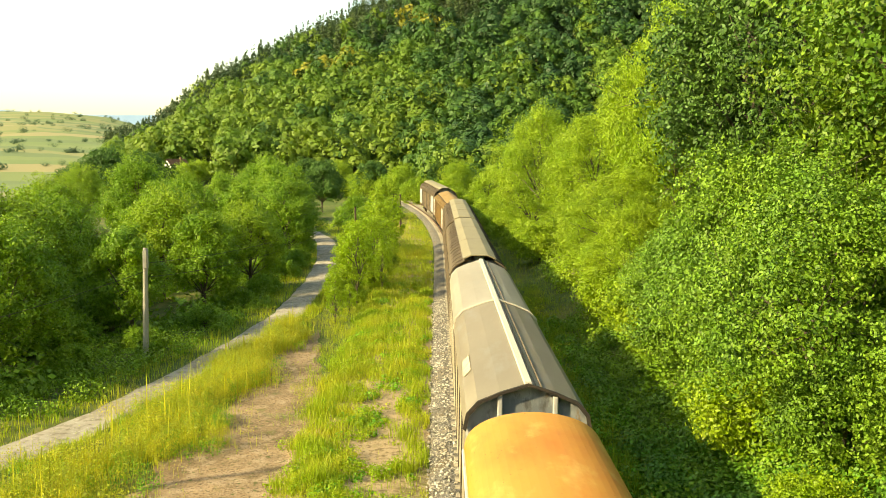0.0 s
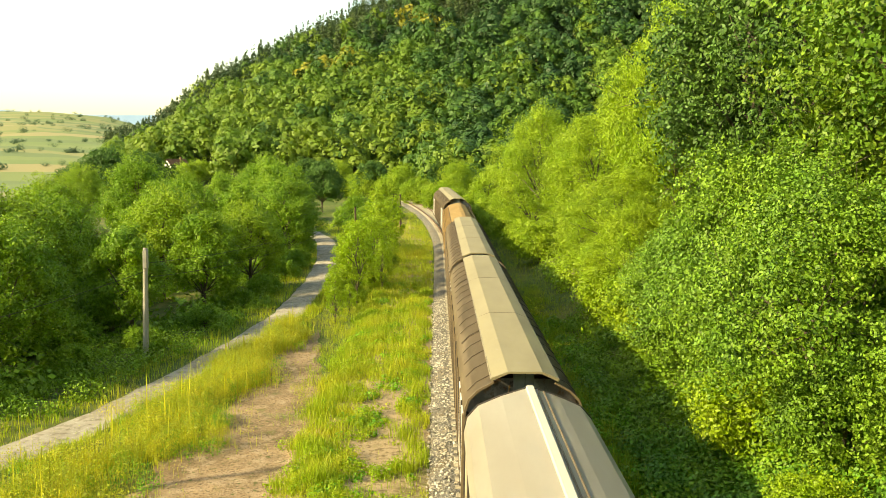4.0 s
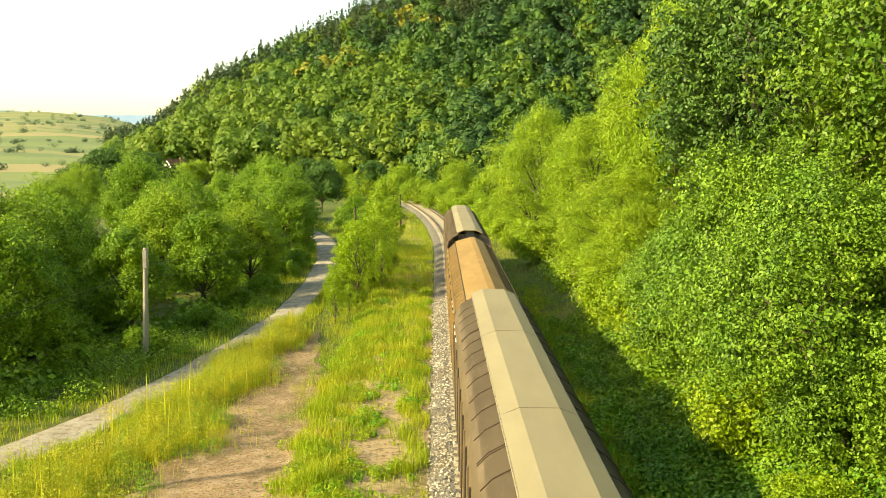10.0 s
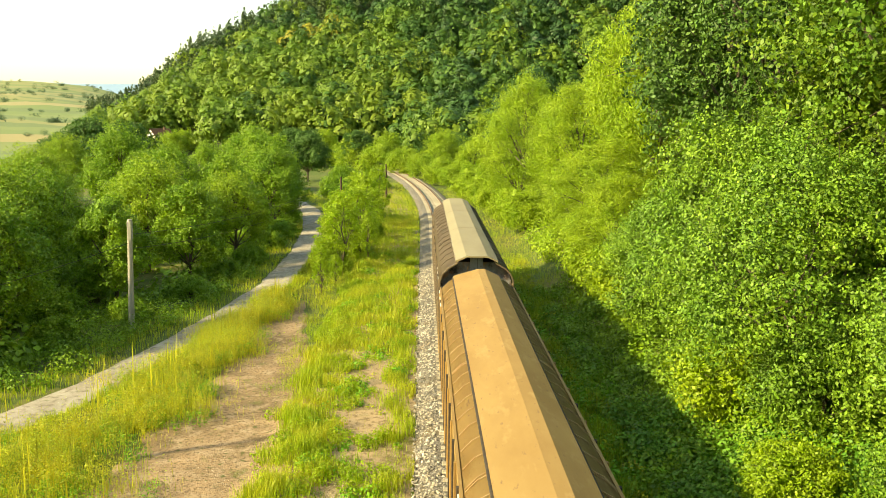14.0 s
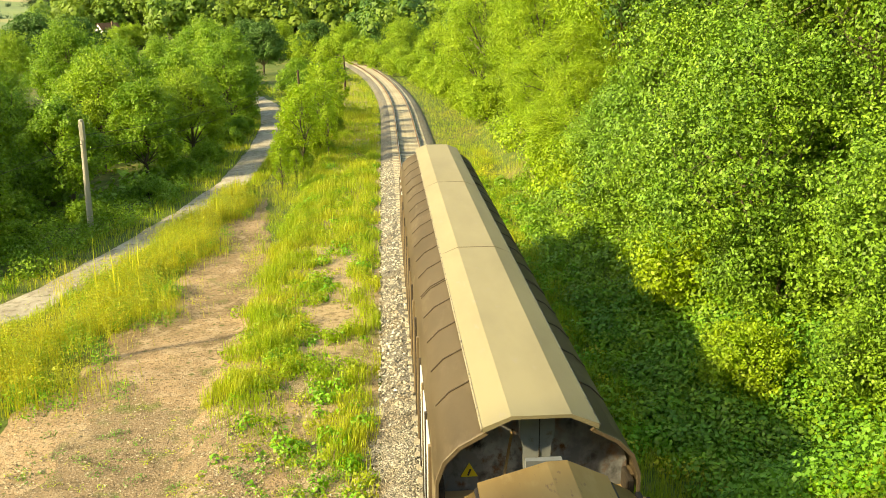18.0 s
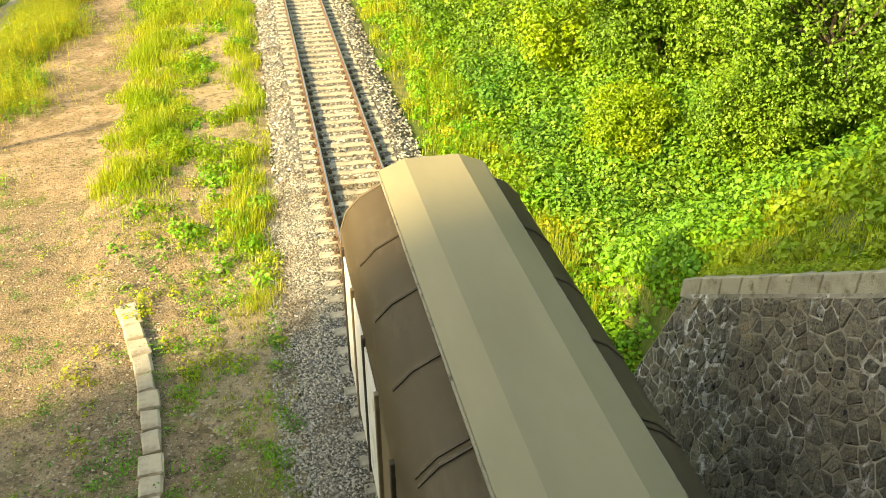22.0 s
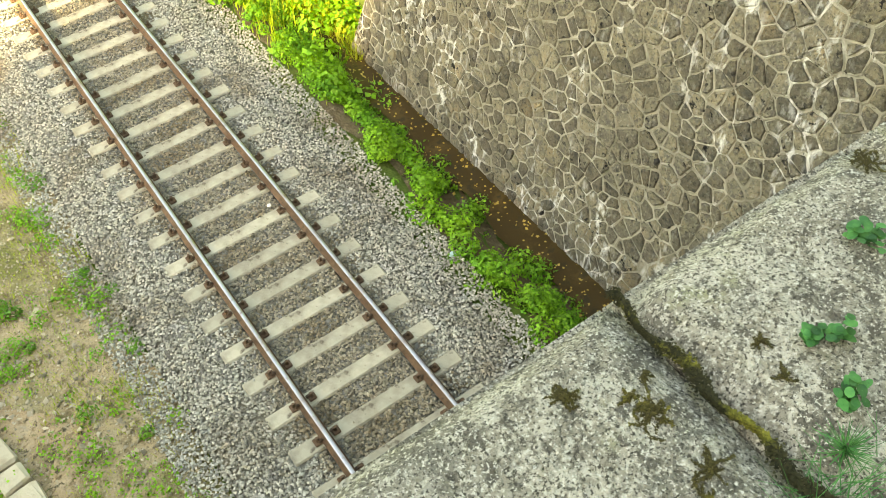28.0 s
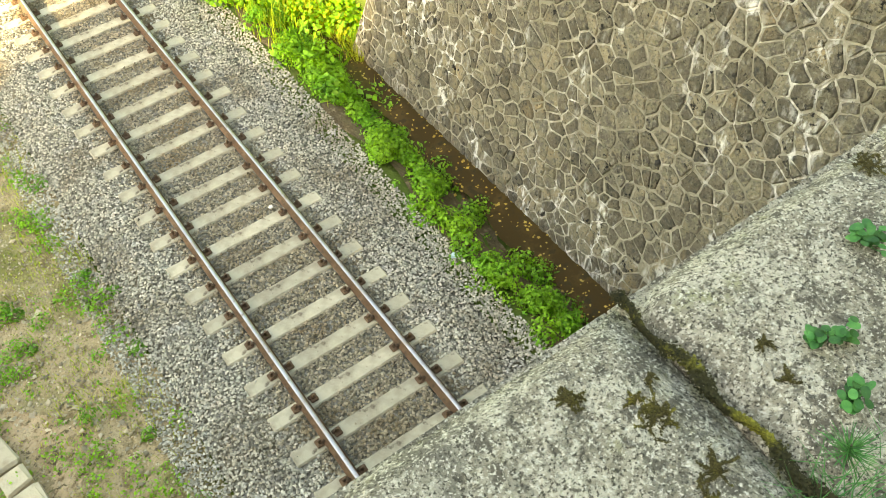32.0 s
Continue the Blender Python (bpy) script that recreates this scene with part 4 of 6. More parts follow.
# ---- plants ----


def leaf_quads(at, out, size, rs, droop=0.3, long=1.7, wild=0.42):
    """Leaf diamonds at points, facing roughly along out."""
    n = len(at)
    nrm = out + rs.normal(0, wild, (n, 3))
    nrm[:, 2] += 0.35
    nrm /= np.linalg.norm(nrm, axis=1)[:, None] + 1e-9
    t = rs.normal(0, 1, (n, 3))
    t[:, 2] -= droop
    t -= nrm * (t * nrm).sum(1)[:, None]
    t /= np.linalg.norm(t, axis=1)[:, None] + 1e-9
    b = np.cross(nrm, t)
    s = (size * rs.uniform(0.6, 1.25, n))[:, None]
    l = s * long * 0.5
    w = s * 0.5
    return np.stack([at - t * l, at + b * w - nrm * w * 0.25, at + t * l, at - b * w - nrm * w * 0.25], 1).reshape(-1, 3)


def quads(n):
    return np.arange(n * 4).reshape(-1, 4)


def clumps(rs, centres, radii, per, size, flat=0.8):
    """Leaves over the shells of many clumps."""
    at, out = [], []
    for c, r in zip(centres, radii):
        k = max(6, int(per * (r / np.mean(radii)) ** 2))
        d = rs.normal(0, 1, (k, 3))
        d /= np.linalg.norm(d, axis=1)[:, None]
        rad = r * rs.uniform(0.35, 1.0, k)[:, None] ** 0.6
        at.append(c + d * rad * np.array([1, 1, flat]))
        out.append(d)
    return np.concatenate(at), np.concatenate(out)


def crown_leaves(rs, height, spread, base, lobes, twigs, per, size, long=1.7, droop=0.3, fill=1.0, twig=0.12, wild=0.45, peak=0.35):
    """Leaves of a crown made of lobes, each set with leafy twigs; large inner leaves keep its heart dark. Returns corners and the lobes' centres."""
    mid, half = (base + height) / 2, (height - base) / 2
    centres, at, out, sizes = [], [], [], []
    for i in range(lobes):
        up = 1 - 1.75 * (i + 0.5) / lobes
        a = i * 2.39996 + rs.uniform(-0.5, 0.5)
        flat = math.sqrt(max(0.0, 1 - up * up))
        d = np.array([flat * math.cos(a), flat * math.sin(a), up])
        k = rs.uniform(0.5, 0.78)
        c = d * np.array([spread, spread, half]) * k
        c[:2] *= 1 - peak * max(0.0, up)
        c[2] += mid
        r = spread * rs.uniform(0.3, 0.46)
        centres.append(c)
        dd = rs.normal(0, 1, (twigs * 3, 3))
        dd /= np.linalg.norm(dd, axis=1)[:, None]
        dd = dd[dd @ d > -0.35][:twigs]
        tc = c + dd * r * rs.uniform(0.55, 1.2, (len(dd), 1)) * np.array([1, 1, 0.85])
        tr = spread * twig * rs.uniform(0.6, 1.35, len(dd))
        n = len(dd) * per
        e = rs.normal(0, 1, (n, 3))
        e /= np.linalg.norm(e, axis=1)[:, None]
        rad = np.repeat(tr, per)[:, None] * rs.uniform(0.3, 1.0, (n, 1)) ** 0.5
        at.append(np.repeat(tc, per, 0) + e * rad * np.array([1, 1, 0.75]))
        out.append(e * 0.55 + np.repeat(dd, per, 0) * 0.75)
        sizes.append(np.full(n, size))
        m = int(340 * fill)
        if m:
            e = rs.normal(0, 1, (m, 3))
            e /= np.linalg.norm(e, axis=1)[:, None]
            at.append(c + e * r * rs.uniform(0.1, 0.6, (m, 1)))
            out.append(e)
            sizes.append(np.full(m, size * 1.35))
    m = int(400 * fill)
    if m:
        e = rs.normal(0, 1, (m, 3))
        e /= np.linalg.norm(e, axis=1)[:, None]
        at.append(e * np.array([spread, spread, half]) * 0.42 * rs.uniform(0.2, 1, (m, 1)) + np.array([0, 0, mid]))
        out.append(e)
        sizes.append(np.full(m, size * 1.8))
    at, out, sizes = np.concatenate(at), np.concatenate(out), np.concatenate(sizes)
    return leaf_quads(at, out, sizes, rs, droop, long, wild), centres


def tree_meshes(seed, height, spread, leaf, size, lobes, twigs, per, bare=0.1, long=1.7, droop=0.3, stem=0.018, fill=1.0, twig=0.12, peak=0.35):
    """Trunk with limbs, and a crown of leafy lobes: two meshes."""
    rs = np.random.RandomState(seed)
    v, centres = crown_leaves(rs, height, spread, height * bare, lobes, twigs, per, size, long, droop, fill, twig, 0.75, peak)
    crown = mesh_of("crown", v, quads(len(v) // 4), leaf)
    bm = bmesh.new()
    pts = [Vector((0, 0, -0.4))]
    r0 = stem * height + 0.03
    for i in range(1, 6):
        pts.append(Vector((rs.normal(0, 0.02) * height, rs.normal(0, 0.02) * height, height * 0.16 * i)))
    for i in range(5):
        rod(bm, pts[i], pts[i + 1], r0 * (1 - i * 0.18), r0 * (1 - (i + 1) * 0.18), 8)
    for c in centres:
        c = Vector(c)
        a = pts[min(4, max(1, int(c.z / height * 4)))]
        m = a.lerp(c, 0.5) + Vector((0, 0, 0.05 * height * rs.uniform(-0.6, 0.8)))
        rr = r0 * rs.uniform(0.25, 0.5)
        rod(bm, a, m, rr, rr * 0.65, 6)
        rod(bm, m, c, rr * 0.65, rr * 0.3, 5)
        for _ in range(3):
            tip = c + Vector(rs.normal(0, 0.22 * spread, 3))
            rod(bm, m.lerp(c, rs.uniform(0.4, 1)), tip, rr * 0.3, rr * 0.08, 4)
    me = bpy.data.meshes.new("trunk")
    bm.to_mesh(me)
    bm.free()
    me.materials.append(M["bark"])
    return me, crown


KINDS = {
    "willow": tree_meshes(1, 12, 4.6, L["fresh"], 0.062, 22, 42, 62, 0.04, 2.6, 0.6, 0.014, 0.45, 0.13),
    "walnut": tree_meshes(2, 19, 5.6, L["dark"], 0.12, 30, 34, 48, 0.12, 1.7, 0.5, 0.014, 1.2, 0.1),
    "lime": tree_meshes(12, 19, 5.6, L["lime"], 0.125, 30, 40, 40, 0.1, 1.6, 0.5, 0.014, 1.0, 0.12),
    "hazel": tree_meshes(10, 9, 4.3, L["ivy"], 0.078, 28, 40, 42, 0.0, 1.5, 0.4, 0.012, 1.4, 0.095),
    "maple": tree_meshes(3, 10, 4.2, L["mid"], 0.12, 22, 34, 26, 0.02, 1.5, 0.3, 0.018, 1.2, 0.12),
    "alder": tree_meshes(4, 10, 3.9, L["fresh"], 0.11, 22, 34, 26, 0.02, 1.5, 0.3, 0.018, 0.9, 0.12),
    "ash": tree_meshes(5, 9, 3.2, L["mid"], 0.12, 20, 32, 24, 0.02, 1.7, 0.3, 0.018, 1.0, 0.13),
    "oak": tree_meshes(13, 10, 4.2, L["wood"], 0.19, 20, 26, 20, 0.02, 1.5, 0.3, 0.018, 1.0, 0.13),
    "sapling": tree_meshes(6, 7, 1.5, L["sprout"], 0.12, 16, 10, 16, 0.04, 1.7, 0.3, 0.007, 0.0, 0.2, 0.6),
    "shrub": tree_meshes(7, 4, 2.6, L["ivy"], 0.085, 16, 30, 30, 0.0, 1.5, 0.3, 0.018, 1.0, 0.14),
    "bush": tree_meshes(8, 3, 2.3, L["fresh"], 0.085, 14, 26, 24, 0.0, 1.8, 0.3, 0.018, 0.7, 0.15),
    "hedge": tree_meshes(9, 2.4, 2.2, L["mid"], 0.12, 12, 20, 20, 0.0, 1.5, 0.3, 0.018, 0.7, 0.16),
}


def tree(kind, x, y, scale=1.0, turn=0.0, label="", sink=0.0, tall=1.0, name="tree", category="tree", group=""):
    root = new(name)
    z = float(land(x, y))
    root.matrix_basis = pose(x, y, z - sink, 0, 0, turn) @ Matrix.Diagonal((scale, scale, scale * tall, 1))
    tagged(root, label, category, group)
    part("trunk", KINDS[kind][0], None, root)
    part("crown", KINDS[kind][1], None, root)
    return root


def scatter_near_trees():
    rnd = random.Random(11)
    # wood along the lane
    rows = [("maple", -21.5, 34.5, 0.84), ("alder", -33, 41, 1.08), ("maple", -29, 44, 1.06), ("alder", -25.5, 46, 1.02), ("alder", -38, 40, 1.08), ("ash", -18.6, 43.5, 0.85), ("maple", -24, 41, 0.86), ("alder", -29, 37, 0.86), ("maple", -26, 29.5, 0.78), ("ash", -32, 30, 0.9), ("ash", -16.6, 52, 0.85), ("alder", -20.5, 56, 0.9), ("maple", -25, 50, 0.9),
            ("alder", -15.4, 60, 0.82), ("ash", -17.8, 68, 0.95), ("maple", -23, 64, 0.9), ("maple", -30, 58, 0.9), ("alder", -36, 47, 0.9), ("maple", -15.6, 77, 0.85), ("ash", -18, 84, 1.05), ("maple", -25, 79, 0.95), ("ash", -17.8, 93, 1.1), ("alder", -34, 71, 0.95), ("maple", -43, 57, 0.92),
            ("maple", -22, 101, 1.0), ("ash", -45, 80, 1.05), ("maple", -34, 92, 1.05), ("alder", -54, 70, 1.0), ("maple", -31, 118, 0.9), ("alder", -46, 108, 0.95), ("maple", -24, 122, 1.0), ("ash", -62, 95, 0.95), ("oak", -20, 138, 1.05), ("alder", -34, 146, 0.8)]
    for k, x, y, s in rows:
        tree(k, x, y, s * rnd.uniform(0.84, 0.97), rnd.uniform(0, 360), "dense green broadleaf tree beside the lane", group="trees along the lane")
    for x, y, s in [(-18.6, 35.5, 0.6), (-20.2, 31, 0.55), (-22.8, 28.5, 0.6), (-17.0, 40.5, 0.5), (-15.3, 46.5, 0.55), (-14.4, 53, 0.5), (-14.2, 58.5, 0.6), (-13.8, 66, 0.6), (-14.0, 72, 0.7), (-15.2, 81, 0.8), (-16.5, 87, 0.9), (-25.5, 25.5, 0.6), (-9.6, 92, 0.9), (-10.5, 100, 1.0), (-13, 110, 1.1), (-7, 84, 0.7), (-9, 118, 1.2), (-13.5, 128, 1.2)]:
        tree("hedge", x, y, s, rnd.uniform(0, 360), "low green bush at the edge of the lane", name="bush", category="bush", group="bushes along the lane")
    # trees on the slope beside the track
    for k, x, y, s, tall, lab in [("willow", 7.6, 80, 1.0, 1.2, "pale green willow with open branches"), ("willow", 14.2, 55, 1.15, 1.25, "tall pale green willow on the bank"), ("willow", 10.2, 63, 0.95, 1.05, "pale green willow on the bank"), ("willow", 9.2, 49, 0.85, 0.8, "low pale green willow leaning over the track"), ("willow", 8.4, 41.5, 0.62, 0.9, "small willow at the foot of the bank"), ("willow", 17, 66, 1.1, 1.1, "pale green willow with open branches"),
                                  ("walnut", 12.6, 34, 1.0, 1.05, "large dark green broadleaf tree on the slope"), ("lime", 14.6, 23.5, 1.0, 1.0, "tall tree with yellowish green leaves on the slope"), ("walnut", 18.5, 31, 1.05, 1.1, "large dark green broadleaf tree on the slope"), ("walnut", 17.5, 43, 0.95, 0.95, "dark green broadleaf tree behind the willows"),
                                  ("hazel", 9.4, 20.0, 1.0, 1.0, "broad bright green hazel on the bank"), ("hazel", 9.9, 26.5, 1.0, 1.05, "broad bright green hazel on the bank"), ("hazel", 11.6, 14.0, 0.85, 1.0, "bright green hazel above the wing wall"), ("hazel", 15.5, 17, 1.15, 1.2, "large bright green hazel on the slope"), ("hazel", 9.0, 33.5, 0.75, 0.9, "bright green hazel on the bank"),
                                  ("maple", 22, 38, 1.2, 1.2, "tall green tree on the slope"), ("maple", 21, 48, 1.1, 1.1, "tall green tree on the slope"), ("alder", 20, 58, 1.1, 1.1, "bright green tree on the slope"), ("maple", 18, 76, 0.9, 1.0, "green tree on the slope"), ("alder", 13, 92, 0.8, 1.0, "bright green tree beside the bend"),
                                  ("lime", 22, 19, 1.0, 1.0, "tall tree with yellowish green leaves on the slope"), ("alder", 8, 104, 0.75, 1.0, "green tree beside the bend"), ("maple", 26, 64, 1.2, 1.1, "tall green tree on the slope"), ("alder", 5.5, 122, 0.8, 1.0, "green tree beside the bend"), ("oak", 13, 112, 0.9, 1.0, "green tree beside the bend"), ("alder", 1.5, 142, 0.9, 1.0, "green tree beyond the bend"), ("oak", 11, 136, 1.1, 1.0, "green tree beyond the bend"), ("oak", -2, 159, 0.8, 1.0, "green tree at the foot of the ridge"), ("alder", -8, 161, 0.8, 1.0, "green tree at the foot of the ridge"), ("oak", -14, 166, 0.85, 1.0, "green tree at the foot of the ridge"), ("alder", -21, 171, 0.85, 1.0, "green tree at the foot of the ridge"), ("oak", -28, 177, 0.9, 1.0, "green tree at the foot of the ridge"), ("oak", 5, 157, 0.85, 1.0, "green tree at the foot of the ridge")]:
        tree(k, x, y, s, rnd.uniform(0, 360), lab, group="trees on the slope", sink=0.5, tall=tall)
    # unseen trees on the hill above the tunnel, added to dapple the shade edge
    for k, x, y, s in [("maple", -17, -8.5, 0.9), ("alder", -22, -10.5, 0.95), ("maple", -27, -13.0, 0.95), ("ash", -13.0, -7.4, 0.6), ("maple", -9.5, -10, 0.9), ("alder", -13.5, -10, 1.0), ("maple", -18, -11.8, 1.0), ("ash", -8.5, -12, 1.0), ("maple", 7.5, -11, 0.9)]:
        tree(k, x, y, s, rnd.uniform(0, 360), "unseen green tree added above the tunnel for its shade", group="trees above the tunnel")
    for k, x, y, s in [("oak", -54, 138, 1.2), ("oak", -49, 142, 1.15), ("oak", -59.5, 140, 0.9), ("maple", -56, 150, 1.1)]:
        tree(k, x, y, s, rnd.uniform(0, 360), "dark green tree at the edge of the fields", group="trees at the fields")
    for x, y, s in [(-22, 42, 1.0), (-23.6, 39.5, 1.0), (-20.6, 40.2, 0.8), (-24, 47.5, 1.3), (-26.5, 48.5, 1.4), (-22, 46.5, 1.1), (-28, 44, 1.3), (-25, 52, 1.4)]:
        tree("hedge", x, y, s, rnd.uniform(0, 360), "dense bush inside the wood", name="bush", category="bush", group="bushes along the lane")
    # young trees on the strip between lane and track
    for x, y, s in [(-6.3, 53, 0.95), (-7.3, 56.5, 0.75), (-5.7, 60, 0.9), (-5.2, 68, 0.75), (-7.4, 50, 0.5), (-6.6, 75, 0.9), (-7.0, 46.5, 0.4), (-8.0, 66, 0.7), (-6.4, 49, 0.36), (-7.9, 53, 0.45)]:
        tree("sapling", x - 0.7, y, s * 0.92, rnd.uniform(0, 360), "slender young tree with sparse bright leaves", group="young trees beside the track")
    for x, y, s in [(-6.9, 58, 0.85), (-7.8, 61, 0.8), (-6.0, 64, 0.8), (-8.2, 57, 0.55), (-5.2, 56.5, 0.55), (-6.2, 71, 0.9), (-5.6, 78, 0.9), (-7.2, 82, 1.0)]:
        tree("sapling", x - 0.4, y, s, rnd.uniform(0, 360), "slender young tree with sparse bright leaves", group="young trees beside the track")
    for x, y, s in [(-7.2, 53.5, 0.4), (-7.9, 56, 0.45), (-6.4, 60, 0.45), (-8.3, 64, 0.5), (-6.0, 68, 0.5), (-7.0, 76, 0.6), (-10.5, 112, 0.9)]:
        tree("bush", x, y, s, rnd.uniform(0, 360), "leafy bush among the young trees", name="bush", category="bush", group="bushes beside the track")
    for x, y, s in [(-60.5, 196, 1.5), (-57.5, 197, 1.7), (-63.5, 195, 1.6), (-67, 197, 1.5), (-55, 200, 1.6), (-66, 192, 1.2)]:
        tree('bush', x, y, s, rnd.uniform(0, 360), 'leafy bush in front of the far house', name='bush', category='bush', group='bushes by the house')
    # bushes
    for k, x, y, s in [("shrub", 8.3, 30, 1.0), ("shrub", 9.0, 25, 0.95), ("bush", 7.8, 21, 0.85), ("shrub", 9.0, 18, 0.8), ("bush", 7.2, 15.5, 0.6), ("shrub", 10, 13.5, 0.7), ("bush", 8.2, 36, 1.1), ("bush", 7.8, 43, 1.0), ("bush", 6.8, 70, 1.1), ("bush", 6.4, 78, 1.0), ("bush", 6.0, 88, 1.1),
                       ("bush", 5.2, 97, 1.1), ("bush", 4.4, 106, 1.2), ("bush", 3.2, 116, 1.3), ("bush", 1.2, 126, 1.3), ("bush", -1.5, 137, 1.4), ("bush", -5, 148, 1.5), ("shrub", 11.5, 21, 1.1), ("shrub", 11, 29.5, 1.1), ("bush", -9.5, 158, 1.6), ("bush", -15, 166, 1.8), ("bush", -22, 172, 1.8)]:
        tree(k, x, y, s, rnd.uniform(0, 360), "leafy green bush on the bank", name="bush", category="bush", group="bushes beside the track")


def carpet(name, leaf, n, per, size, place, label, category, seed, rmin=0.3, rmax=0.8, lift=0.35):
    """Low leafy growth: clumps set on the ground where place(rs) says."""
    rs = np.random.RandomState(seed)
    xy = place(rs, n)
    r = rs.uniform(rmin, rmax, len(xy))
    z = land(xy[:, 0], xy[:, 1]) + r * lift
    at, out = clumps(rs, np.column_stack([xy, z]), r, per, size, 0.75)
    low = land(at[:, 0], at[:, 1]) + 0.02
    at[:, 2] = np.maximum(at[:, 2], low)
    ob = part(name, mesh_of(name, leaf_quads(at, out, np.full(len(at), size), rs, 0.2, 1.5), quads(len(at)), leaf))
    return tagged(ob, label, category, kind="stuff")


def blades(name, leaf, xy, height, width, label, category, seed, lean=0.25, lift=0.0, tuft=0.7):
    """Upright grass blades or stalks at places, each a bent strip."""
    rs = np.random.RandomState(seed)
    n = len(xy)
    h = height * rs.uniform(0.45, 1.1, n)
    if tuft:
        h *= np.array([0.75 + 0.75 * noise.noise((a * tuft, b * tuft, 5.0)) + 0.3 * noise.noise((a * tuft * 3, b * tuft * 3, 2.0)) for a, b in xy]).clip(0.25, 1.5)
    a = rs.uniform(0, 6.283, n)
    d = np.column_stack([np.cos(a), np.sin(a), np.zeros(n)])
    side = np.column_stack([-np.sin(a), np.cos(a), np.zeros(n)]) * (width * rs.uniform(0.6, 1.3, n))[:, None] / 2
    base = np.column_stack([xy, land(xy[:, 0], xy[:, 1]) + lift])
    k = (lean * rs.uniform(0.1, 1.2, n) * h)[:, None]
    up = np.array([0, 0, 1.0])
    mid = base + d * k * 0.35 + up * (h * 0.6)[:, None]
    tip = base + d * k + up * h[:, None]
    v = np.stack([base - side, base + side, mid + side * 0.8, mid - side * 0.8, tip + side * 0.15, tip - side * 0.15], 1).reshape(-1, 3)
    i = np.arange(n)[:, None] * 6
    f = np.concatenate([i + np.array([0, 1, 2, 3]), i + np.array([3, 2, 4, 5])])
    ob = part(name, mesh_of(name, v, f, leaf))
    return tagged(ob, label, category, kind="stuff")


def patchy(rs, n, x0, x1, y0, y1, scale, cut, follow=True):
    """Random places in a strip, kept where a slow noise is high, so that bare patches stay."""
    x, y = rs.uniform(x0, x1, n), y0 + (y1 - y0) * rs.uniform(0, 1, n) ** 1.3 + rs.normal(0, 0.8, n)
    x = x + 0.25 * np.sin(y * 1.7) + rs.normal(0, 0.12, n)
    keep = (y > -4.3) & ((np.abs(x) > 2.05) | (not follow))
    x, y, n = x[keep], y[keep], int(keep.sum())
    w = np.array([noise.noise((a * scale, b * scale * 0.8, 3.0)) + 0.6 * noise.noise((a * scale * 3, b * scale * 3, 9.0)) for a, b in zip(x, y)]) * 2.6 + rs.normal(0, 0.45, n)
    keep = w > cut
    x, y = x[keep], y[keep]
    return np.column_stack([x + (track_x(y) if follow else 0), y])


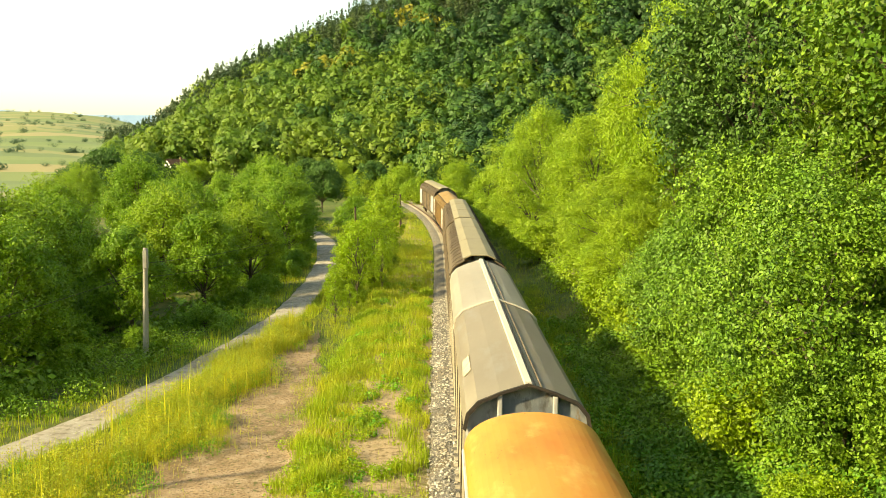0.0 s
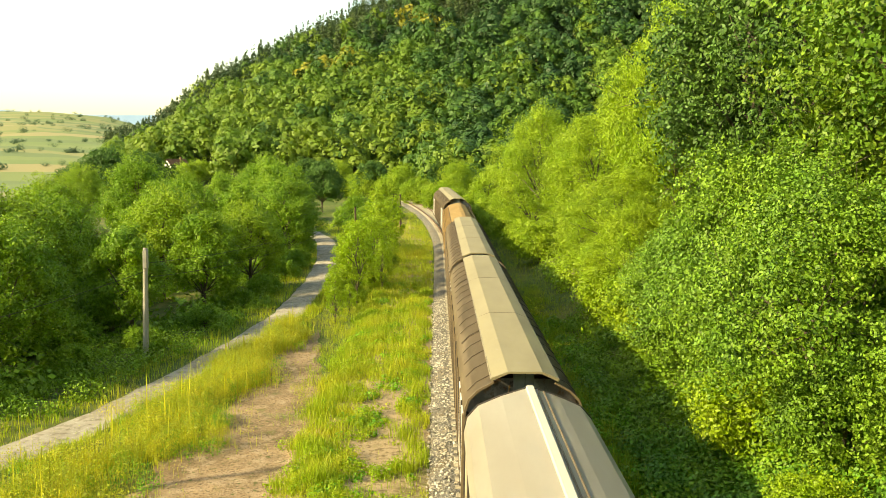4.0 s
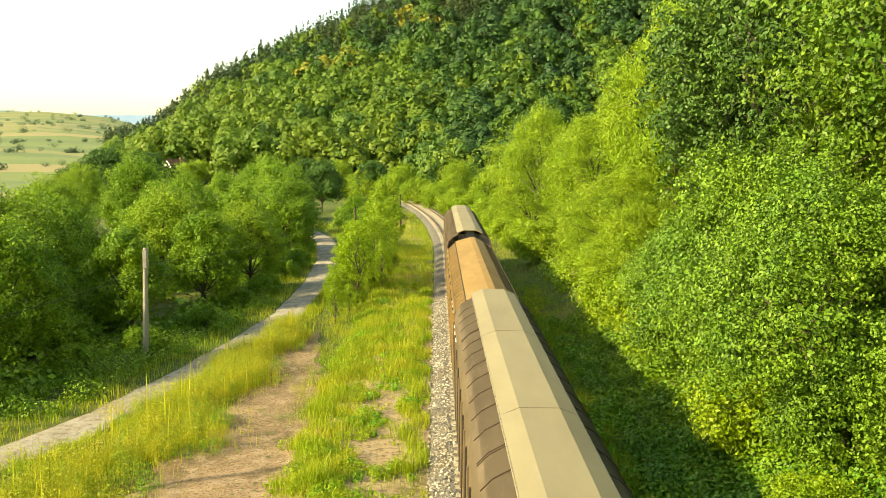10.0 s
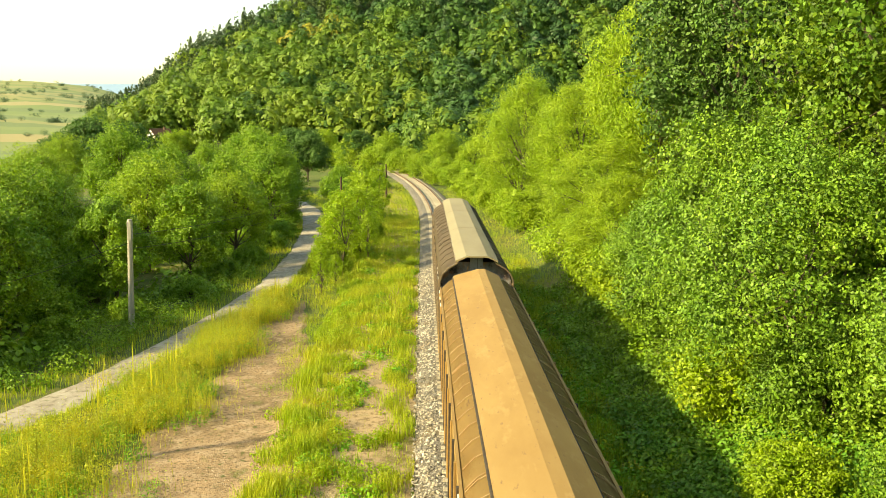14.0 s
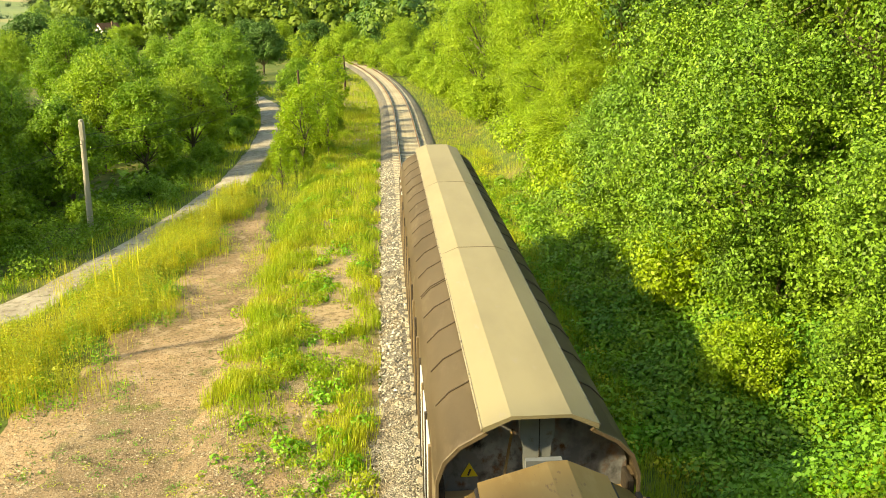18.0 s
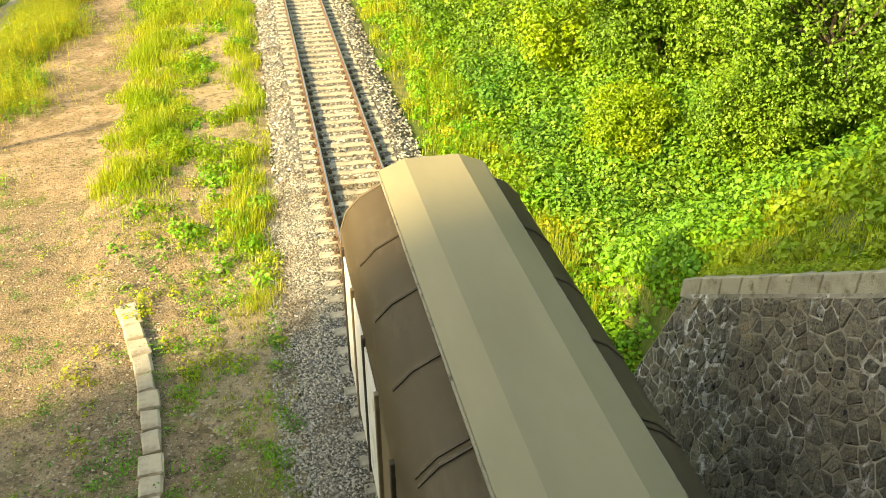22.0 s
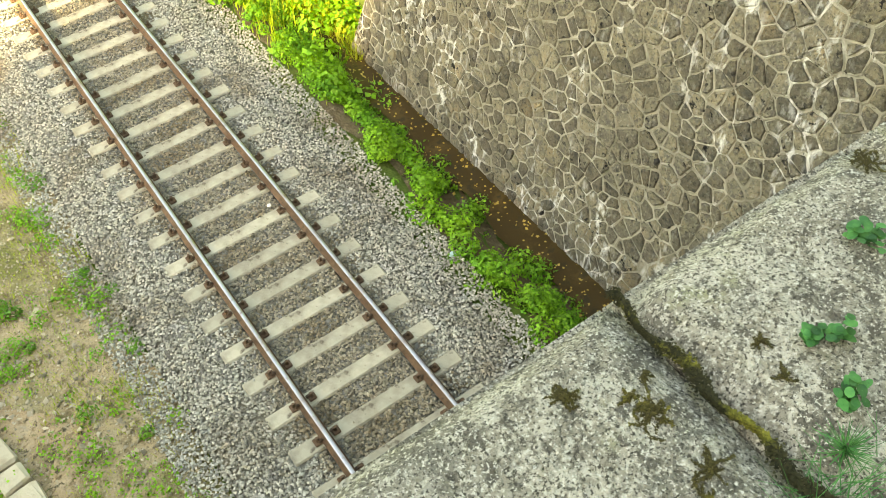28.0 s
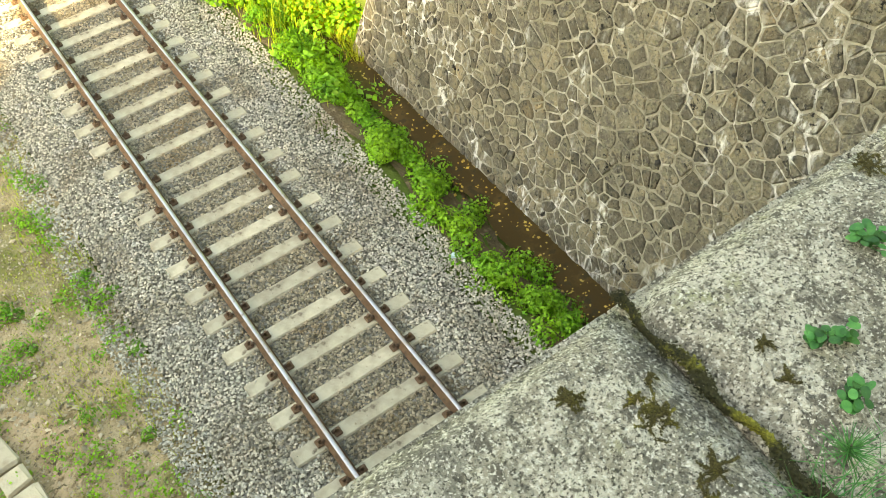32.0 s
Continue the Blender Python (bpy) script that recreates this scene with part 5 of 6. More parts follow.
def build_undergrowth():
    def bank(x0, x1, y0, y1):
        def place(rs, n):
            x, y = rs.uniform(x0, x1, n), rs.uniform(y0, y1, n)
            return np.column_stack([x + track_x(y), y])
        return place
    def ditch_bank(rs, n):
        y = rs.uniform(-0.4, 10.5, 2 * n)
        x = 2.8 + rs.normal(0, 0.25, 2 * n) + 0.035 * y
        return np.array([(a, b) for a, b in zip(x, y) if noise.noise((a * 2.2, b * 1.3, 7.0)) + 0.5 * noise.noise((a * 6, b * 5, 2.0)) > 0.02 - 0.03 * b])
    carpet("nettle_thicket", L["bank"], 520, 125, 0.085, bank(4.9, 11, 8, 24), "dense bright nettles covering the bank", "undergrowth", 1, 0.35, 0.85)
    carpet("bramble_thicket", L["ivy"], 420, 125, 0.09, bank(4.6, 13, 10, 40), "dense dark green brambles on the bank", "undergrowth", 2, 0.35, 0.9)
    carpet("bank_scrub", L["fresh"], 420, 100, 0.14, bank(6.5, 12, 36, 120), "light green scrub below the trees", "undergrowth", 3, 0.6, 1.3)
    carpet("slope_scrub", L["mid"], 330, 150, 0.13, bank(12, 26, 14, 80), "green scrub between the trees", "undergrowth", 4, 0.8, 1.6)
    carpet("lane_scrub", L["mid"], 620, 110, 0.085, lambda rs, n: np.column_stack([np.interp(t := rs.uniform(18, 100, n), [p[1] for p in ROAD], [p[0] for p in ROAD]) - rs.uniform(2.0, 6.5, n), t]), "low shaded growth under the trees", "undergrowth", 5, 0.3, 0.95)
    carpet("wood_understory", L["mid"], 330, 70, 0.22, lambda rs, n: np.column_stack([np.interp(t := rs.uniform(24, 95, n), [p[1] for p in ROAD], [p[0] for p in ROAD]) - rs.uniform(5.0, 24, n), t]), "bushes filling the wood beside the lane", "undergrowth", 17, 0.7, 1.7)
    carpet("shade_herbs", L["mid"], 330, 80, 0.1, lambda rs, n: np.column_stack([rs.uniform(3.4, 8.5, n), rs.uniform(14, 46, n)]), "leafy growth between the ballast and the bushes", "undergrowth", 18, 0.25, 0.7)
    carpet("upper_bank_herbs", L["mid"], 420, 100, 0.09, lambda rs, n: np.column_stack([rs.uniform(7.5, 17, n), rs.uniform(5.5, 19, n)]), "leafy growth on the slope above the wall", "undergrowth", 20, 0.3, 0.8)
    blades("upper_bank_grass", L["grass"], np.column_stack([(g := np.random.RandomState(41)).uniform(5.2, 12, 12000), g.uniform(3, 13, 12000)]), 0.45, 0.012, "rank grass on the slope above the wall", "grass", 42, 0.5)
    carpet("ditch_plants", L["ditch"], 310, 70, 0.044, ditch_bank, "fresh green weeds along the ditch", "weeds", 6, 0.07, 0.28, 0.6)
    carpet("wall_grass", L["fresh"], 260, 60, 0.09, lambda rs, n: np.column_stack([rs.uniform(5.4, 10, n), rs.uniform(-4.5, 8, n)]), "low growth on the earth above the wall", "undergrowth", 7, 0.15, 0.4, 0.3)
    carpet("verge_weeds", L["nettle"], 620, 34, 0.034, lambda rs, n: patchy(rs, n * 2, -5.2, -2.15, -3.5, 14, 1.1, -0.1), "small green weeds on the stony verge", "weeds", 8, 0.06, 0.22, 0.4)
    carpet("dirt_weeds", L["grass"], 700, 22, 0.03, lambda rs, n: patchy(rs, n * 2, -10.5, -4.6, 1, 17, 0.7, 0.1), "tiny dry weeds on the gravelly dirt", "weeds", 16, 0.05, 0.17, 0.5)
    carpet("dirt_herbs", L["bank"], 700, 34, 0.03, lambda rs, n: patchy(rs, n * 2, -10.5, -4.4, 0, 17, 0.9, 0.2), "small green herbs on the gravelly dirt", "weeds", 19, 0.05, 0.22, 0.5)
    carpet("verge_herbs", L["nettle"], 330, 40, 0.08, lambda rs, n: patchy(rs, n * 2, -6.2, -2.3, 13, 60, 0.5, 0.2), "leafy green herbs on the verge", "weeds", 9, 0.12, 0.35, 0.4)
    carpet("bank_herbs", L["nettle"], 260, 50, 0.09, lambda rs, n: patchy(rs, n * 2, 2.5, 5.4, 6.5, 40, 0.6, -0.4), "leafy herbs between ballast and bank", "weeds", 12, 0.15, 0.45, 0.5)
    carpet("bank_dry_herbs", L["straw"], 120, 40, 0.07, lambda rs, n: patchy(rs, n * 2, 2.4, 5.2, 8, 60, 0.8, 0.3), "dry yellowish herbs below the bank", "weeds", 13, 0.15, 0.4, 0.6)
    carpet("dry_herbs", L["grass"], 260, 30, 0.06, lambda rs, n: patchy(rs, n * 2, -6.2, -2.2, 8, 60, 0.7, 0.0), "dry yellow herbs on the verge", "weeds", 10, 0.12, 0.3, 0.5)
    carpet("wall_end_plants", L["nettle"], 150, 60, 0.075, lambda rs, n: np.column_stack([rs.uniform(4.0, 6.2, n), rs.uniform(6.9, 10.5, n)]), "green plants beside the end of the wing wall", "weeds", 14, 0.15, 0.4, 0.5)
    carpet("cap_plants", L["grass"], 260, 46, 0.05, lambda rs, n: np.column_stack([rs.normal(5.15, 0.35, n).clip(4.95, 6.4), rs.uniform(-4.4, 7.2, n)]), "low dry herbs behind the wall cap", "weeds", 15, 0.08, 0.22, 0.6)
    rs = np.random.RandomState(29)
    y = rs.uniform(-4.3, 6.3, 520)
    top = 2.0 + (6.2 - y) * 0.61
    r = rs.uniform(0.05, 0.15, 520)
    centre = np.column_stack([WALL_X + WALL_LEAN * (top + 0.9) + rs.uniform(0.1, 0.75, 520) ** 0.8, y, top + r * 0.4])
    at, out = clumps(rs, centre, r, 40, 0.035, 0.7)
    at[:, 2] = np.maximum(at[:, 2], 2.02 + (6.2 - at[:, 1]) * 0.61)
    ob = part("cap_moss", mesh_of("cap_moss", leaf_quads(at, out, np.full(len(at), 0.035), rs, 0.2, 1.8), quads(len(at)), L["grass"]))
    tagged(ob, "moss and dry grass spreading over the wall cap", "undergrowth", kind="stuff")
    rs = np.random.RandomState(30)
    blades("wall_end_grass", L["grass"], np.column_stack([rs.uniform(3.7, 5.6, 5200), rs.normal(7.6, 0.7, 5200).clip(6.6, 10)]), 0.42, 0.014, "dry grass hanging round the end of the wall", "grass", 38, 0.6)
    blades("verge_grass", L["grass"], np.concatenate([patchy(rs, 9000, -7.8, -5.6, 28, 62, 0.5, -0.8), patchy(rs, 9000, -10.0, -5.6, 44, 90, 0.4, -1.4), patchy(rs, 44000, -6.3, -2.2, 15, 60, 0.5, 0.4), patchy(rs, 9000, -2.8, -2.2, 11, 75, 0.9, 0.0), patchy(rs, 12000, -6.2, -2.3, 46, 110, 0.4, -1.2)]), 0.42, 0.014, "rank green grass on the verge", "grass", 31, 0.45)
    blades("tall_verge_grass", L["grass"], np.concatenate([patchy(rs, 24000, -6.6, -4.7, 17, 50, 0.45, -0.45), patchy(rs, 9000, -3.1, -2.25, 14, 60, 0.6, -0.5), patchy(rs, 26000, -6.4, -2.4, 33, 85, 0.4, -0.9), patchy(rs, 16000, -8.5, -2.4, 75, 128, 0.4, -1.2)]), 0.62, 0.019, "tall bright grass on the verge", "grass", 45, 0.4)
    carpet("verge_clumps", L["sprout"], 420, 60, 0.06, lambda rs, n: patchy(rs, n * 2, -6.6, -2.5, 18, 62, 0.5, 0.0), "bushy bright green weeds on the verge", "weeds", 46, 0.15, 0.4, 0.6)
    blades("short_grass", L["grass"], np.concatenate([patchy(rs, 46000, -5.6, -2.15, -3.5, 16, 0.9, 0.15), patchy(rs, 14000, -11, -4.6, 1, 17, 0.7, 0.5)]), 0.16, 0.011, "short dry grass on the stony ground", "grass", 32, 0.6)
    blades("bank_grass", L["grass"], np.concatenate([patchy(rs, 26000, 2.3, 5.4, 7.5, 60, 0.6, -0.6), patchy(rs, 14000, 2.3, 6.6, 40, 120, 0.4, -1.6)]), 0.42, 0.014, "yellowish grass between the ballast and the bank", "grass", 33, 0.45)
    blades("bank_straw", L["grass"], patchy(rs, 15000, 2.5, 4.4, 9.5, 44, 0.5, -0.5), 0.75, 0.012, "tall yellow grass beside the ballast", "grass", 40, 0.4)
    blades("wall_top_grass", L["straw"], np.column_stack([rs.uniform(5.0, 9, 5000), rs.uniform(-4.4, 7.5, 5000)]), 0.3, 0.02, "dry grass above the wing wall", "grass", 37, 0.7)
    # tall weeds between the dirt track and the lane
    t = rs.uniform(0, 1, 60000) ** 0.85
    cx, cy = np.interp(t, [0, 0.5, 1], [-13.0, -11.2, -9.7]), 17.5 + 27.5 * t
    w = np.interp(t, [0, 0.5, 1], [2.0, 1.35, 0.6])
    off = rs.normal(0, 0.62, len(t)) + 0.5 * np.sin(cy * 0.8) + 0.3 * np.sin(cy * 2.1)
    xy = np.column_stack([cx + off * w, cy + rs.normal(0, 0.4, len(t))])
    clump = np.sin(xy[:, 1] * 1.9 + xy[:, 0]) + rs.normal(0, 0.7, len(t)) > -0.8
    blades("tall_weeds", L["straw"], xy[clump][::2], 0.95, 0.013, "tall yellow weeds between dirt track and lane", "weeds", 34, 0.35, 0.0, 1.5)
    pick = xy[rs.permutation(len(xy))[:760]]
    carpet("weed_clumps", L["straw"], 380, 150, 0.034, lambda rs, n: pick[:380], "bushy yellow weeds between dirt track and lane", "weeds", 39, 0.25, 0.6, 1.2)
    carpet("weed_bushes", L["nettle"], 380, 90, 0.045, lambda rs, n: pick[380:], "bushy yellow-green weeds between dirt track and lane", "weeds", 43, 0.2, 0.5, 0.7)
    blades("weed_spikes", L["straw"], xy[rs.permutation(len(xy))[:300]], 1.9, 0.045, "tall upright weed spikes", "weeds", 35, 0.05)
    at = np.column_stack([xy, land(xy[:, 0], xy[:, 1]) + rs.uniform(0.1, 1.0, len(xy))])[::2]
    part_ob = part("weed_leaves", mesh_of("weed_leaves", leaf_quads(at, np.tile([0.0, 0, 1], (len(at), 1)), np.full(len(at), 0.042), rs, 0.2, 2.2), quads(len(at)), L["grass"]))
    tagged(part_ob, "yellow-green leaves low among the tall weeds", "weeds", kind="stuff")
    far = np.column_stack([np.interp(t2 := rs.uniform(60, 120, 6000), [p[1] for p in ROAD], [p[0] for p in ROAD]) + rs.uniform(1.6, 4.0, 6000), t2])
    blades("lane_grass", L["grass"], np.concatenate([far, np.column_stack([np.interp(t3 := rs.uniform(17, 90, 7000), [p[1] for p in ROAD], [p[0] for p in ROAD]) - rs.uniform(1.0, 3.2, 7000), t3]), np.column_stack([np.interp(t4 := rs.uniform(17, 60, 6000), [p[1] for p in ROAD], [p[0] for p in ROAD]) + rs.uniform(1.0, 2.0, 6000), t4])]), 0.5, 0.024, "grass along the lane", "grass", 36)


def stones(name, xy, z, size, material, label, category, seed, kind="stuff"):
    """Many small angular stones in one mesh."""
    rs = np.random.RandomState(seed)
    n = len(xy)
    base = np.array([[1, 0, 0], [-1, 0, 0], [0, 1, 0], [0, -1, 0], [0, 0, 1], [0, 0, -1]], float)
    v = base[None] * (size * rs.uniform(0.6, 1.3, (n, 1, 3))) + rs.normal(0, size * 0.22, (n, 6, 3))
    a = rs.uniform(0, 6.283, n)
    c, s_ = np.cos(a)[:, None], np.sin(a)[:, None]
    tilt = rs.normal(0, 0.5, (n, 1))
    x, y, zz = v[..., 0] + tilt * v[..., 2], v[..., 1], v[..., 2] - tilt * v[..., 0]
    v = np.stack([x * c - y * s_ + xy[:, :1], x * s_ + y * c + xy[:, 1:], zz * 0.8 + np.asarray(z).reshape(-1, 1)], -1).reshape(-1, 3)
    tri = np.array([[0, 2, 4], [2, 1, 4], [1, 3, 4], [3, 0, 4], [2, 0, 5], [1, 3, 5]])
    f = (np.arange(n)[:, None, None] * 6 + tri).reshape(-1, 3)
    ob = part(name, mesh_of(name, v, f, material))
    return tagged(ob, label, category, kind=kind)


def build_stones():
    rs = np.random.RandomState(50)
    n = 118000
    x, y = rs.uniform(-2.5, 2.4, n), -4.5 + 21 * rs.uniform(0, 1, n) ** 1.3
    near = np.abs((y / SPACING + 0.5) % 1 - 0.5) * SPACING
    keep = ~((near < 0.112) & (np.abs(x) < 1.26) & (rs.uniform(0, 1, n) > 0.03)) & (np.abs(np.abs(x) - 0.7525) > 0.085)
    x, y = x[keep], y[keep]
    z = np.interp(np.abs(x), [0, 1.5, 1.95, 2.15, 2.5], [-0.222, -0.212, -0.40, -0.46, -0.47])
    z = z + rs.uniform(-0.014, 0.02, len(x))
    mid = np.abs(x) < 0.98 + rs.normal(0, 0.08, len(x))
    stones("ballast_stones", np.column_stack([x, y])[~mid], z[~mid], 0.0215, M["stone_bit"], "crushed grey ballast stones", "ballast", 51)
    stones("stained_ballast_stones", np.column_stack([x, y])[mid], z[mid], 0.0215, M["stone_rusty"], "rust-stained ballast stones between the rails", "ballast", 54)
    n = 11000
    x, y = rs.uniform(-2.1, 2.1, n), 16 + 37 * rs.uniform(0, 1, n) ** 1.2
    near = np.abs((y / SPACING + 0.5) % 1 - 0.5) * SPACING
    keep = ~((near < 0.17) & (np.abs(x) < 1.3)) & (np.abs(np.abs(x) - 0.7525) > 0.1)
    x, y = x[keep], y[keep]
    stones("far_ballast_stones", np.column_stack([x, y]), np.interp(np.abs(x), [0, 1.5, 1.95, 2.25], [-0.225, -0.22, -0.41, -0.5]), 0.05, M["stone_bit"], "crushed grey ballast stones farther along", "ballast", 53)
    xy = np.concatenate([patchy(rs, 30000, -11.5, -2.3, -3.5, 20, 0.8, -0.5), patchy(rs, 1800, -5.5, -2.3, 16, 42, 0.6, 0.2)])
    stones("gravel", xy, land(xy[:, 0], xy[:, 1]) + np.where(xy[:, 0] < -4.6, 0.085, 0.035), 0.02, M["gravel"], "loose pale gravel on the dirt", "gravel", 52)


def build_tufts():
    """Single weeds rooted in the ballast edge and the verge."""
    rs = np.random.RandomState(90)
    for x, y, r in ((-3.52, 6.18, 0.32), (-2.18, 6.82, 0.23), (-1.83, 5.15, 0.09), (-2.22, 4.62, 0.1), (-1.98, 4.04, 0.12), (-2.15, 2.89, 0.16), (-3.32, 4.52, 0.14), (-3.08, 2.3, 0.2), (-3.34, 3.8, 0.1), (-2.41, 9.36, 0.2), (-3.41, 4.72, 0.16), (-3.67, 10.4, 0.17), (-2.55, 1.6, 0.13)):
        z = -0.46
        n = int(30 + 260 * r)
        at, out = clumps(rs, [np.array([x, y, z + r * 0.4])], [r], n, 0.03, 0.6)
        at[:, 2] = np.maximum(at[:, 2], z + 0.02)
        root = new("weed_tuft")
        bm = bmesh.new()
        for _ in range(6):
            a, k = rs.uniform(0, 6.283), r * rs.uniform(0.4, 0.9)
            rod(bm, (x, y, z), (x + math.cos(a) * k, y + math.sin(a) * k, z + r * rs.uniform(0.4, 0.9)), 0.004, 0.002, 5)
        part("stem", bm, L["bank"], root)
        part("leaves", mesh_of("leaves", leaf_quads(at, out, np.full(len(at), 0.034), rs, 0.2, 2.0), quads(len(at)), L["bank"]), None, root)
        tagged(root, "bright green weed tuft rooted beside the ballast", "weed", group="weed tufts beside the track")
    # scraps of litter on the ballast
    for x, y, z, size, lab in ((2.29, 1.56, -0.46, 0.05, "crumpled pale blue plastic scrap on the ballast"), (0.53, 3.84, -0.19, 0.035, "small white scrap between the rails"), (2.36, 1.4, -0.47, 0.03, "crumpled white scrap on the ballast")):
        bm = bmesh.new()
        bmesh.ops.create_icosphere(bm, subdivisions=2, radius=size)
        for v in bm.verts:
            v.co *= 1 + 0.7 * noise.noise(v.co * 40 + Vector((x, y, 0)))
            v.co.z *= 0.5
        scrap = part("litter", bm, M["plaster"] if "white" in lab else M["blue_scrap"])
        scrap.location = (x, y, z + size * 0.45)
        tagged(scrap, lab, "litter")


def build_cobbles():
    rs = np.random.RandomState(55)
    xy = patchy(rs, 5200, -10.5, -2.6, -3.0, 18, 0.5, 0.0)
    stones("cobbles", xy, land(xy[:, 0], xy[:, 1]) + np.where(xy[:, 0] < -4.6, 0.09, 0.04), 0.04, M["gravel"], "scattered larger stones lying on the dirt", "stones", 56)


def build_forest():
    """Woods of the ridge: small lobed crowns, in one mesh for each tone of leaf."""
    rs = np.random.RandomState(21)
    tones = {"spruce": [], "wood": [], "locust": [], "pine": [], "gold": []}
    spots = [(math.radians(rs.uniform(-20, 30)), rs.uniform(165, 410), "") for _ in range(6600)]
    spots += [(math.radians(a + rs.normal(0, 0.7)), d + rs.normal(0, 5), "gold") for a, d in ((-1.06, 288), (-7.3, 272), (2.6, 340), (-5.5, 268)) for _ in range(4)]
    for az, d, tone in spots:
        u = (d - 175) / 170
        x, y = -1.9 + d * math.sin(az), -5.3 + d * math.cos(az)
        if x < float(track_x(np.array(y))) + 6 and d < 200 or math.hypot(x + 63, y - 208) < 12 or (az < math.radians(-13) and d < 232):
            continue
        drift = 0.22 * noise.noise((az * 9, u * 3, 1.0))
        if not tone:
            if u > rs.uniform(0.45, 0.75) + drift + (0.1 if az < 0.0 else 0.0):
                tone = "pine"
            elif rs.uniform() < 0.45:
                continue
            else:
                # tone follows the bearing: sunlit greens to the left, shaded ones right
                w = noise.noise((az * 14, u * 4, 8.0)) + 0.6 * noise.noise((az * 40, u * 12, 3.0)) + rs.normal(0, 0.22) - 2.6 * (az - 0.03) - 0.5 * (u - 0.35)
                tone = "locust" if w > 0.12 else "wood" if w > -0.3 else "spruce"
        z = float(land(x, y))
        if tone == "pine":
            hgt, wid, k = rs.uniform(9, 14), rs.uniform(1.9, 3.0), 96
            zz = rs.uniform(0.18, 1, k) ** 0.85
            ang = rs.uniform(0, 6.283, k)
            rad = wid * (1.04 - zz) ** 0.7 * rs.uniform(0.6, 1, k)
            at = np.stack([np.cos(ang) * rad, np.sin(ang) * rad, zz * hgt], 1)
            out = np.stack([np.cos(ang), np.sin(ang), np.full(k, 0.5)], 1)
            core = np.column_stack([rs.normal(0, 0.2, (10, 2)), rs.uniform(0.15, 0.8, 10) * hgt])
            at, out = np.concatenate([at, core]), np.concatenate([out, rs.normal(0, 1, (10, 3))])
            sizes = np.concatenate([np.full(k, 0.44), np.full(10, 1.0)])
            tones[tone].append(leaf_quads(at + np.array([x, y, z]), out, sizes, rs, 0.3, 1.5, 0.14))
        else:
            hgt, wid = rs.uniform(7, 13), rs.uniform(3.0, 5.2)
            at, out, sizes = [], [], []
            for i in range(6):
                up, a = 1 - 1.5 * (i + 0.5) / 6, i * 2.4 + x
                fl = math.sqrt(1 - up * up) if abs(up) < 1 else 0.0
                c = np.array([fl * math.cos(a) * wid * 0.6, fl * math.sin(a) * wid * 0.6, hgt * (0.44 + 0.38 * up)])
                k = 74
                e = rs.normal(0, 1, (k, 3))
                e[:, 2] = np.abs(e[:, 2]) * 1.1 - 0.5
                e /= np.linalg.norm(e, axis=1)[:, None]
                r = wid * rs.uniform(0.4, 0.56)
                at += [c + e * r * rs.uniform(0.93, 1.03, (k, 1)), c + e[:26] * r * 0.84]
                out += [e, e[:26]]
                sizes += [np.full(k, 0.46), np.full(26, 1.0)]
            at, out = np.concatenate(at), np.concatenate(out)
            tones[tone].append(leaf_quads(at + np.array([x, y, z]), out, np.concatenate(sizes), rs, 0.3, 1.2, 0.14))
    for tone, name, label in (("spruce", "dark_forest", "dark green woods coloured as the shaded side of the ridge"), ("wood", "broadleaf_forest", "mixed green woods covering the ridge"), ("locust", "locust_forest", "light green trees coloured as sunlit on the lower ridge"), ("pine", "pine_forest", "dark pines along the upper ridge"), ("gold", "golden_trees", "trees with yellowing leaves on the ridge")):
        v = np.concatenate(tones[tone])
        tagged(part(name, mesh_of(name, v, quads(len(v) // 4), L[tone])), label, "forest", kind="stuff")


# ---- things of the place ----


def build_poles():
    bm = bmesh.new()
    rod(bm, (0, 0, -0.8), (0.12, 0, 5.5), 0.16, 0.11, 10)
    pole = part("utility_pole", bm, M["pole"])
    pole.location = (-16.3, 39, float(land(-16.3, 39)))
    tagged(pole, "pale concrete utility pole among the trees", "utility pole")
    bm = bmesh.new()
    box(bm, (0.2, 0.3, 0.9), (0.12, 0, 4.95), 0.02)
    part("pole_head", bm, M["pole"], pole)
    for x, y, h, lab in ((-14.42, 19.6, 5.2, "dark wooden pole beside the lane"), (-5.9, 97, 4.6, "dark wooden telegraph post beside the track"), (-9.8, 84, 4.3, "dark wooden telegraph post behind the young trees")):
        bm = bmesh.new()
        rod(bm, (0, 0, -0.6), (-0.1 if h < 5 else 0, 0, h), 0.13, 0.1, 10)
        post = part("wooden_post", bm, M["post"])
        post.location = (x, y, float(land(x, y)))
        tagged(post, lab, "post")
    # wires, sagging
    ends = [((-16.2, 39, 3.7), (-9.8, 84, 3.5), 0.9), ((-16.2, 39, 3.3), (-24, 8, 3.5), 0.6), ((-16.2, 39, 3.0), (-9.8, 84, 3.0), 1.1)]
    for a, b, sag in ends:
        bm = bmesh.new()
        a, b = Vector(a), Vector(b)
        ps = [a.lerp(b, i / 14) - Vector((0, 0, 4 * sag * (i / 14) * (1 - i / 14))) for i in range(15)]
        for p, q in zip(ps, ps[1:]):
            rod(bm, p, q, 0.012, sides=4)
        wire = part("wire", bm, M["under"], pole, "thin dark overhead wire")
        wire.matrix_parent_inverse = Matrix.Translation(-pole.location)


